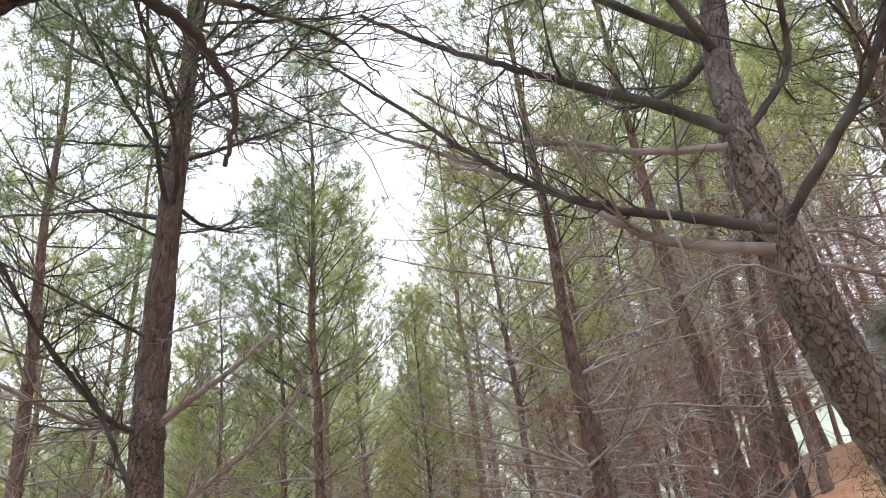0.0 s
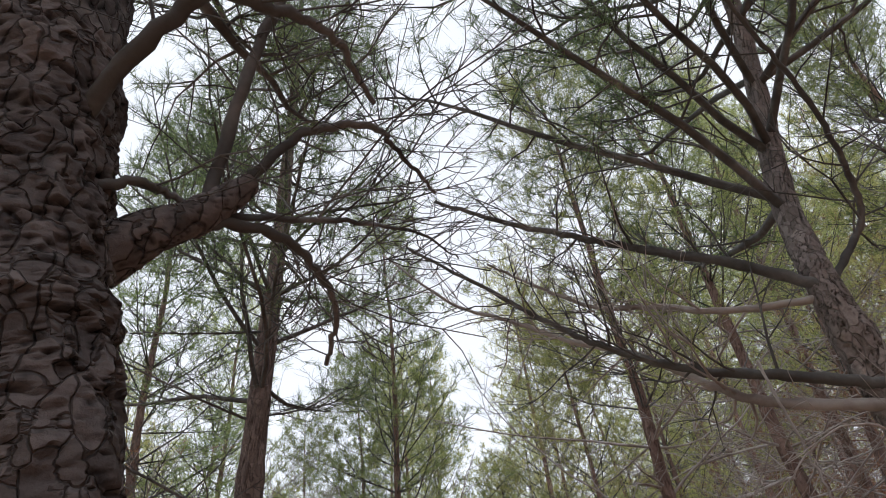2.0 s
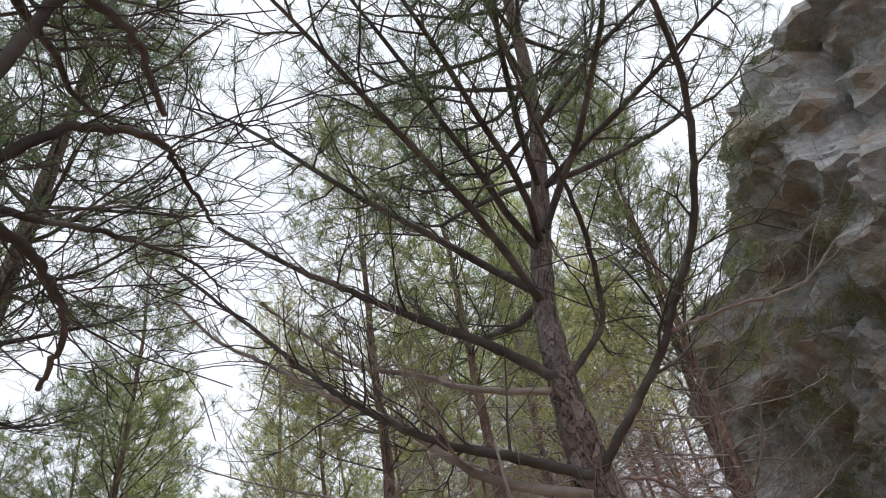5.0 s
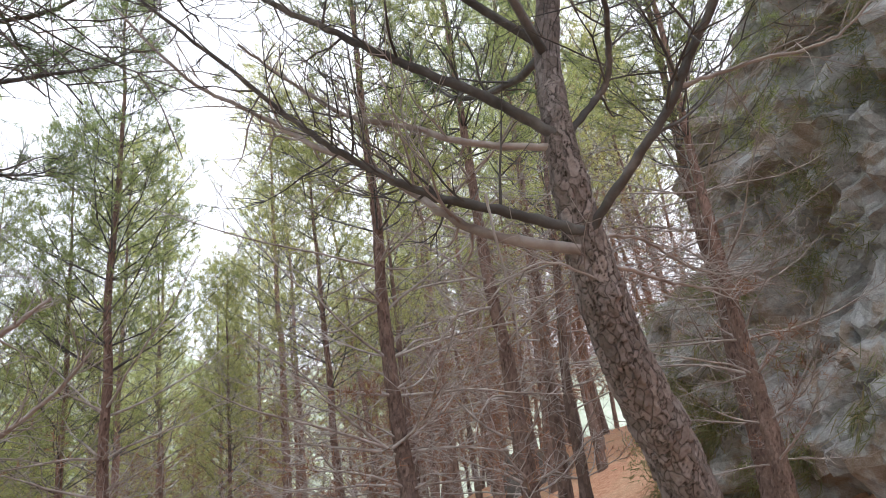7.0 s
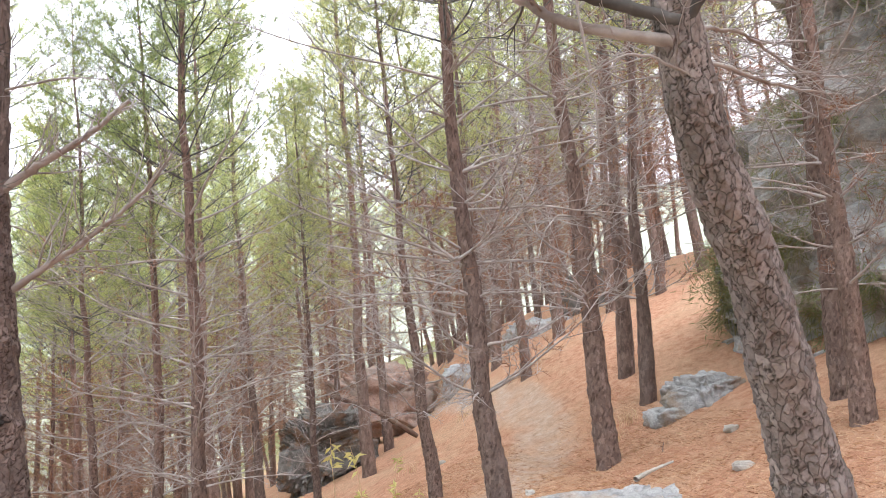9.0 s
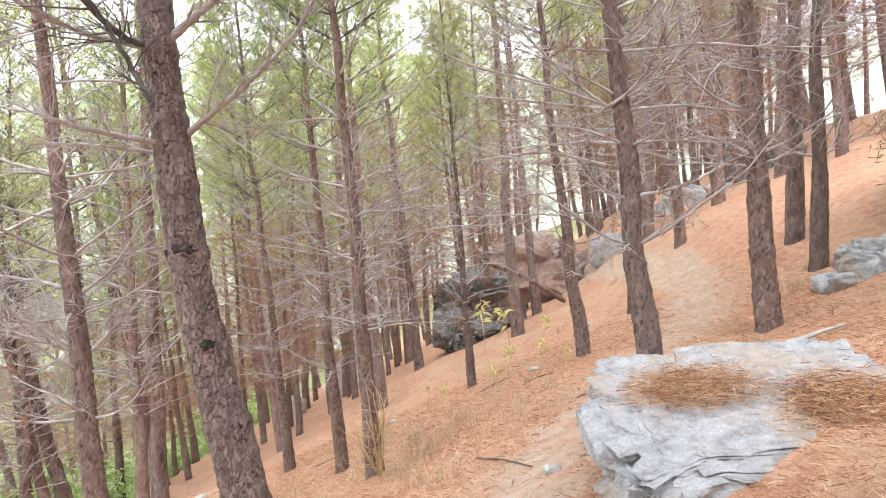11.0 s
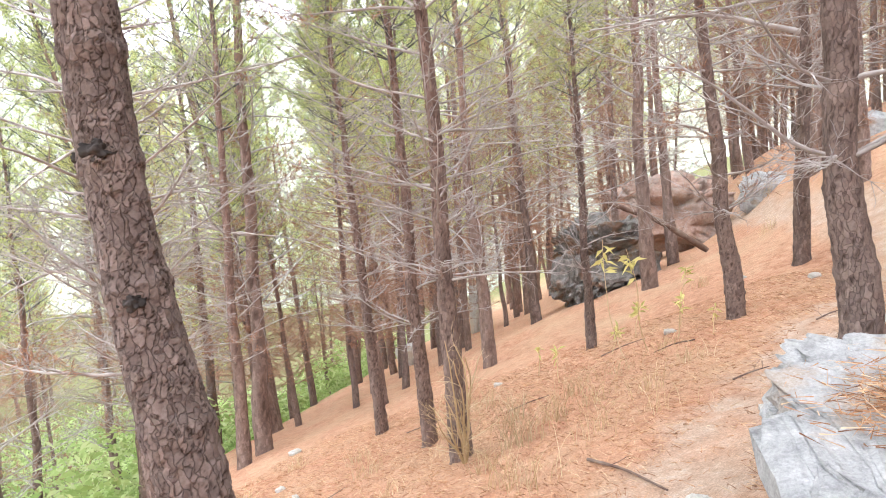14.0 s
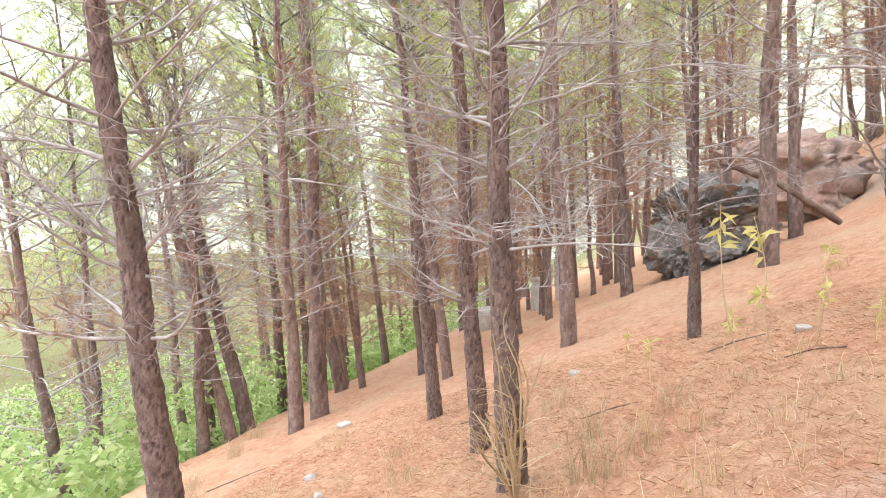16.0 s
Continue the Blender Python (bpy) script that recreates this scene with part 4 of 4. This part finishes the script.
# ---- the mossy rock face on the uphill side ----
def cliff():
    ny, nh = 190, 120
    S, H = np.meshgrid(np.linspace(-3, 15.5, ny), np.linspace(0, 1.35, nh), indexing="ij")
    top = 1.0 + 2.8 * (1 - smooth(11.5, 15.0, S)) + 6.2 * (1 - smooth(6.2, 12.0, S)) ** 0.8
    hh = np.clip(H, 0, 1)
    X = 7.5 - 1.0 * smooth(7.5, 10.0, S) * (1 - smooth(12.5, 15.0, S)) + 0.25 * np.sin(S * 0.7) + 0.10 * hh * top + 2.2 * smooth(11.0, 15.5, S) + np.clip(H - 1, 0, 1) * 16
    Z = ground(X * 0 + 7.2, S) - 0.5 + hh * top - np.clip(H - 1, 0, 1) * 0.5
    Y = S.copy()
    flat = []
    for x, y, z in zip(X.ravel(), Y.ravel(), Z.ravel()):
        p = Vector((0.0, y, z))
        d = 0.75 * noise.fractal(p * 0.45 + Vector((3, 0, 0)), 1.0, 2.0, 6) + 0.45 * noise.cell(Vector((1, y * 0.8, z * 0.65))) - 0.35 * abs(noise.noise(p * 1.7)) + 0.22 * noise.cell(Vector((5, y * 2.1, z * 1.8 + 0.3 * y)))
        flat.append((x - d, y + 0.2 * noise.noise(p * 1.2 + Vector((9, 0, 0))), z + 0.15 * noise.noise(p * 1.4)))
    grid = np.array(flat).reshape(ny, nh, 3)
    root = tagged(new("rock_face"), "tall mossy grey rock face with hanging dry growth", "cliff")
    for lo, hi in ((0, 36), (36, 70), (70, 104), (104, 140), (140, 189)):
        s = Soup()
        w = hi - lo + 1
        i, j = np.meshgrid(np.arange(w - 1), np.arange(nh - 1), indexing="ij")
        s.add(grid[lo : hi + 1].reshape(-1, 3), np.stack([i * nh + j, i * nh + j + 1, (i + 1) * nh + j + 1, (i + 1) * nh + j], -1).reshape(-1, 4))
        part("buttress", s.mesh("buttress", M_CLIFF, False), root)
    return grid


face = cliff()
growth = Soup()
gr = np.random.default_rng(31)
for c in range(1100):
    i, j = gr.integers(10, 186), gr.integers(6, 100)
    if math.sin(i * 0.16) + math.sin(j * 0.21 + i * 0.05) < 0.1:
        continue
    n = 46
    p = face[i, j] + gr.normal(0, 0.11, (n, 3)) - (0.05, 0, 0)
    d = gr.normal(0, 0.5, (n, 3)) + np.array([-0.5, 0, -0.55])
    d /= np.linalg.norm(d, axis=1)[:, None]
    growth.blades(p, p + d * gr.uniform(0.15, 0.5, (n, 1)), 0.014)
for c in range(100):
    i, j = gr.integers(92, 166), gr.integers(28, 100)
    p = face[i, j] + np.array([-gr.uniform(0.0, 0.4), gr.normal(0, 0.2), gr.normal(0, 0.2)]) + gr.normal(0, 0.16, (90, 3))
    d = gr.normal(0, 0.6, (90, 3)) + np.array([-0.4, 0, -0.1])
    d /= np.linalg.norm(d, axis=1)[:, None]
    growth.blades(p, p + d * gr.uniform(0.1, 0.25, (90, 1)), 0.018)
tagged(new("hanging_growth", growth.mesh("hanging_growth", M_FERN, False)), "dry yellow-brown moss and grass hanging on rock", "moss", kind="stuff")


# ---- dead wood ----
def stick(name, ctrl, r0, r1, mat, label, count=0, reach=0.2, category="branch"):
    global RNG
    RNG = np.random.default_rng(int(abs(ctrl[0][0]) * 100) + 5)
    wood = Soup()
    line = spline(ctrl, 6 * len(ctrl))
    wood.tube(line, np.linspace(r0, r1, len(line)) * (1 + 0.12 * np.sin(np.arange(len(line)) * 2.1)), 8)
    if count:
        twigs(wood, line, r0 * 0.5, count, reach, 4, 2)
    return tagged(new(name, wood.mesh(name, mat)), label, category)


def on_ground(x, y, up=0.015):
    return (x, y, ground_z(x, y) + up)


stick("fallen_log", [(-0.7, 19.1, -1.2), (-0.2, 19.25, -1.42), (0.5, 19.5, -1.75), (1.62, 20.1, ground_z(1.62, 20.1) + 0.05)], 0.055, 0.075, M_DEADWOOD, "dark fallen log leaning on the boulder", 14, 0.8, "log")
stick("fallen_stick", [on_ground(-0.31, 6.84, 0.03), on_ground(-0.05, 6.45, 0.035), on_ground(0.2, 5.99, 0.02)], 0.012, 0.006, M_DEADWOOD, "thin dark stick lying on the path", 2, 0.15)
stick("fallen_branch", [on_ground(3.05, 7.7, 0.05), on_ground(3.3, 7.85, 0.07), on_ground(3.62, 7.95, 0.05)], 0.032, 0.012, M_WHITEROCK, "bleached piece of wood on the needles", 0)
for k, (x, y, a, ln) in enumerate([(-1.2, 9.6, 0.4, 0.5), (0.4, 10.0, 2.6, 0.5), (-0.2, 11.3, 0.2, 0.6), (-3.2, 8.2, 0.9, 0.6), (-4.4, 7.5, 2.0, 0.7), (-1.9, 6.3, 1.2, 0.3), (1.8, 9.2, 0.6, 0.4), (-2.8, 10.6, 0.1, 0.6), (3.9, 8.8, 1.1, 0.5), (-6.4, 10.4, 0.7, 0.8), (0.9, 7.9, 0.3, 0.3)]):
    dx, dy = math.cos(a) * ln / 2, math.sin(a) * ln / 2
    stick("fallen_twig", [on_ground(x - dx, y - dy, 0.02), on_ground(x, y, 0.03), on_ground(x + dx, y + dy, 0.02)], 0.008, 0.004, M_DEADWOOD, "thin brown twig lying on the needles", 3, 0.15)


# ---- small plants ----
def sapling(x, y, height, lean, leaves, seed, label, size=0.16):
    global RNG
    RNG = np.random.default_rng(seed)
    root = new("sapling")
    root.location = (x, y, ground_z(x, y))
    stem = Soup()
    line = bent((0, 0, -0.03), (lean[0], lean[1], 1.0), height, 8, up=0.2, wobble=0.09)
    stem.tube(line, np.linspace(0.008, 0.003, 8), 5)
    stalk = part("stem", stem.mesh("stem", M_STRAW), root)
    for k in range(leaves):
        leaf = Soup()
        p = line[-1] - (line[-1] - line[-3]) * RNG.uniform(0, 1.0)
        d = RNG.normal(size=3) * (1, 1, 0.6) + (0, 0, RNG.choice([0.5, -0.8]))
        d /= np.linalg.norm(d)
        leaf.leaves([p], [p + d * size * RNG.uniform(0.8, 1.2)], 0.28 * size)
        part("leaf", leaf.mesh("leaf", M_YLEAF, False), stalk)
    return tagged(root, label, "plant", "saplings below the path")


for k, (x, y, h, lean, n, s) in enumerate([(-0.15, 10.5, 1.55, (-0.28, 0.05), 12, 0.19), (0.12, 10.55, 1.35, (-0.22, 0.0), 14, 0.17), (-0.05, 12.0, 0.5, (0.1, 0), 22, 0.15), (0.47, 10.6, 0.55, (0.1, 0), 14, 0.13), (-0.95, 10.4, 0.45, (-0.2, 0), 12, 0.12), (0.55, 11.6, 0.8, (0.1, 0), 12, 0.13), (-0.35, 11.2, 0.4, (0.2, 0), 14, 0.12), (-1.4, 11.6, 0.5, (0, 0), 10, 0.11), (0.8, 9.9, 0.35, (0, 0), 10, 0.1)]):
    sapling(x, y, h, lean, n, 100 + k, "thin sapling with drooping pale yellow-green leaves", s)


def grass_tuft(x, y, blades, height, seed, spread=0.09):
    g = np.random.default_rng(seed)
    s = Soup()
    for b in range(blades):
        a, ln = g.uniform(0, 6.28), height * g.uniform(0.5, 1.1)
        px, py = g.normal(0, spread, 2)
        q = np.linspace(0, 1, 5)[:, None]
        out = np.array([math.cos(a), math.sin(a), 0]) * ln * g.uniform(0.15, 0.6)
        line = np.array([px, py, ground_z(x + px, y + py) - ground_z(x, y) - 0.02]) + out * q**1.8 + np.array([0, 0, ln]) * (q - 0.25 * q**3)
        s.tube(line, np.linspace(0.003, 0.001, 5), 3)
    ob = new("grass_tuft", s.mesh("grass_tuft", M_STRAW))
    ob.location = (x, y, ground_z(x, y))
    return tagged(ob, "tuft of dry straw-coloured grass on the slope", "grass", "dry grass tufts", "stuff")


TUFTS = [(-1.0, 8.0, 60, 0.5), (-0.75, 8.4, 40, 0.45), (-1.25, 8.9, 40, 0.5), (-2.9, 8.8, 30, 0.35), (-0.7, 9.3, 36, 0.4), (-5.6, 9.0, 50, 0.4), (-6.4, 9.6, 60, 0.45), (-7.4, 10.6, 60, 0.45), (-4.5, 8.7, 40, 0.35), (-3.4, 9.7, 30, 0.3), (-1.9, 10.4, 30, 0.4), (0.3, 10.2, 30, 0.25), (-0.2, 9.8, 26, 0.25), (4.4, 11.2, 40, 0.3), (3.9, 10.4, 30, 0.25), (-8.3, 12.4, 60, 0.5), (-9.2, 14.0, 60, 0.5), (-3.8, 6.9, 50, 0.35), (-4.4, 6.4, 50, 0.4), (-2.0, 5.3, 14, 0.25), (3.6, 23.6, 60, 0.6), (2.6, 17.5, 40, 0.35), (1.0, 14.6, 30, 0.3), (-5.0, 10.9, 30, 0.35), (-1.2, 7.4, 30, 0.3), (-0.7, 6.7, 22, 0.45), (-0.3, 7.4, 18, 0.4), (-0.95, 6.9, 20, 0.5), (0.1, 8.3, 18, 0.35), (0.5, 9.0, 20, 0.3), (-2.2, 7.6, 18, 0.3), (-3.0, 7.4, 20, 0.35), (-0.4, 8.7, 20, 0.4), (-1.9, 8.7, 18, 0.4), (-5.2, 7.3, 24, 0.4), (-4.9, 9.4, 22, 0.35), (0.15, 7.6, 14, 0.3)]
for k, (x, y, n, h) in enumerate(TUFTS):
    grass_tuft(x, y, n, h, 200 + k)

# pale dry shrub at the foot of a pine
RNG = np.random.default_rng(77)
shrub = Soup()
for k in range(11):
    a = RNG.uniform(0, 6.28)
    line = bent((0, 0, -0.03), (0.45 * math.cos(a) - 0.25, 0.45 * math.sin(a), 1), RNG.uniform(0.6, 1.25), 7, up=0.1, wobble=0.12)
    shrub.tube(line, np.linspace(0.012, 0.004, 7), 4)
    twigs(shrub, line, 0.008, 6, 0.35, 3, 2)
ob = new("dry_shrub", shrub.mesh("dry_shrub", M_STRAW))
ob.location = on_ground(-1.5, 7.85, 0)
tagged(ob, "leafless pale dry shrub at a pine's foot", "shrub")


# ---- loose litter and undergrowth ----
lt = np.random.default_rng(51)
litter = Soup()
n = 90000
x = lt.uniform(-6.0, 5.0, n)
y = 2.6 + 10.5 * lt.uniform(0, 1, n) ** 1.3
keep = (np.abs(x - path_x(y)) > 0.35) | (lt.uniform(0, 1, n) < 0.25)
x, y = x[keep], y[keep]
z = ground(x, y) + relief(x, y) + 0.004
a, ln = lt.uniform(0, 6.28, len(x)), lt.uniform(0.05, 0.12, len(x))
b0 = np.c_[x, y, z]
litter.blades(b0, b0 + np.c_[np.cos(a) * ln, np.sin(a) * ln, lt.uniform(0.0, 0.035, len(x))], 0.006)
for cx, cy, sx, sy, cz, m in ((-0.35, 0.35, 0.40, 0.30, 0.36, 3600), (0.45, -0.05, 0.38, 0.40, 0.37, 4800)):
    p = np.c_[lt.normal(cx, sx * 0.5, m), lt.normal(cy, sy * 0.5, m), np.full(m, cz) + lt.uniform(-0.02, 0.05, m)]
    p = np.array([pose(1.64, 4.72, -1.82, 11, -3, 0) @ Vector(q) for q in p])
    d = lt.normal(size=(m, 3)) * (1, 1, 0.18)
    d /= np.linalg.norm(d, axis=1)[:, None]
    litter.blades(p, p + d * lt.uniform(0.06, 0.13, (m, 1)), 0.006)
tagged(new("needle_litter", litter.mesh("needle_litter", M_LITTER, False)), "loose orange-brown fallen pine needles", "needles", kind="stuff")

bush = Soup()
m = 75000
cy = lt.uniform(6, 46, m)
cx = edge_x(cy) - 0.5 - 24 * lt.uniform(0, 1, m) ** 1.5
cz = ground(cx, cy) + lt.uniform(0.0, 1.0, m) ** 1.7 * (1.0 + 2.0 * np.clip(wave(cx, cy, 61, 4.0) + 0.3, 0, 1))
p = np.c_[cx, cy, cz]
d = lt.normal(size=(m, 3)) * (1, 1, 0.5)
d /= np.linalg.norm(d, axis=1)[:, None]
bush.leaves(p, p + d * lt.uniform(0.16, 0.36, (m, 1)), 0.13)
tagged(new("undergrowth", bush.mesh("undergrowth", M_BUSH, False)), "bright green broad-leaved undergrowth below the slope", "undergrowth", kind="stuff")


# ---- far wooded hillside across the valley ----
def hillside():
    na, nh = 220, 40
    A, H = np.meshgrid(np.radians(np.linspace(-75, 100, na)), np.linspace(0, 1, nh), indexing="ij")
    crest = 33 + 5 * np.sin(A * 3.1 + 1) + 2.5 * np.sin(A * 7.3) + 1.2 * np.sin(A * 41) + 0.8 * np.sin(A * 97)
    far = 95 + 45 * H
    s = Soup()
    i, j = np.meshgrid(np.arange(na - 1), np.arange(nh - 1), indexing="ij")
    lump = 1.5 * np.sin(A * 60 + H * 9) * np.sin(H * 30 + A * 20)
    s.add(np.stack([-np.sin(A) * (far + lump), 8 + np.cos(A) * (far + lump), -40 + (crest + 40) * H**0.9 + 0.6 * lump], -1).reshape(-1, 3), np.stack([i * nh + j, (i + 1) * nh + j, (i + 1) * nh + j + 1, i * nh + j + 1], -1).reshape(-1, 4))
    tagged(new("backdrop", s.mesh("backdrop", M_HAZE)), "wooded hillside far across the valley, haze painted in as pale green", "hillside", kind="structure")


hillside()
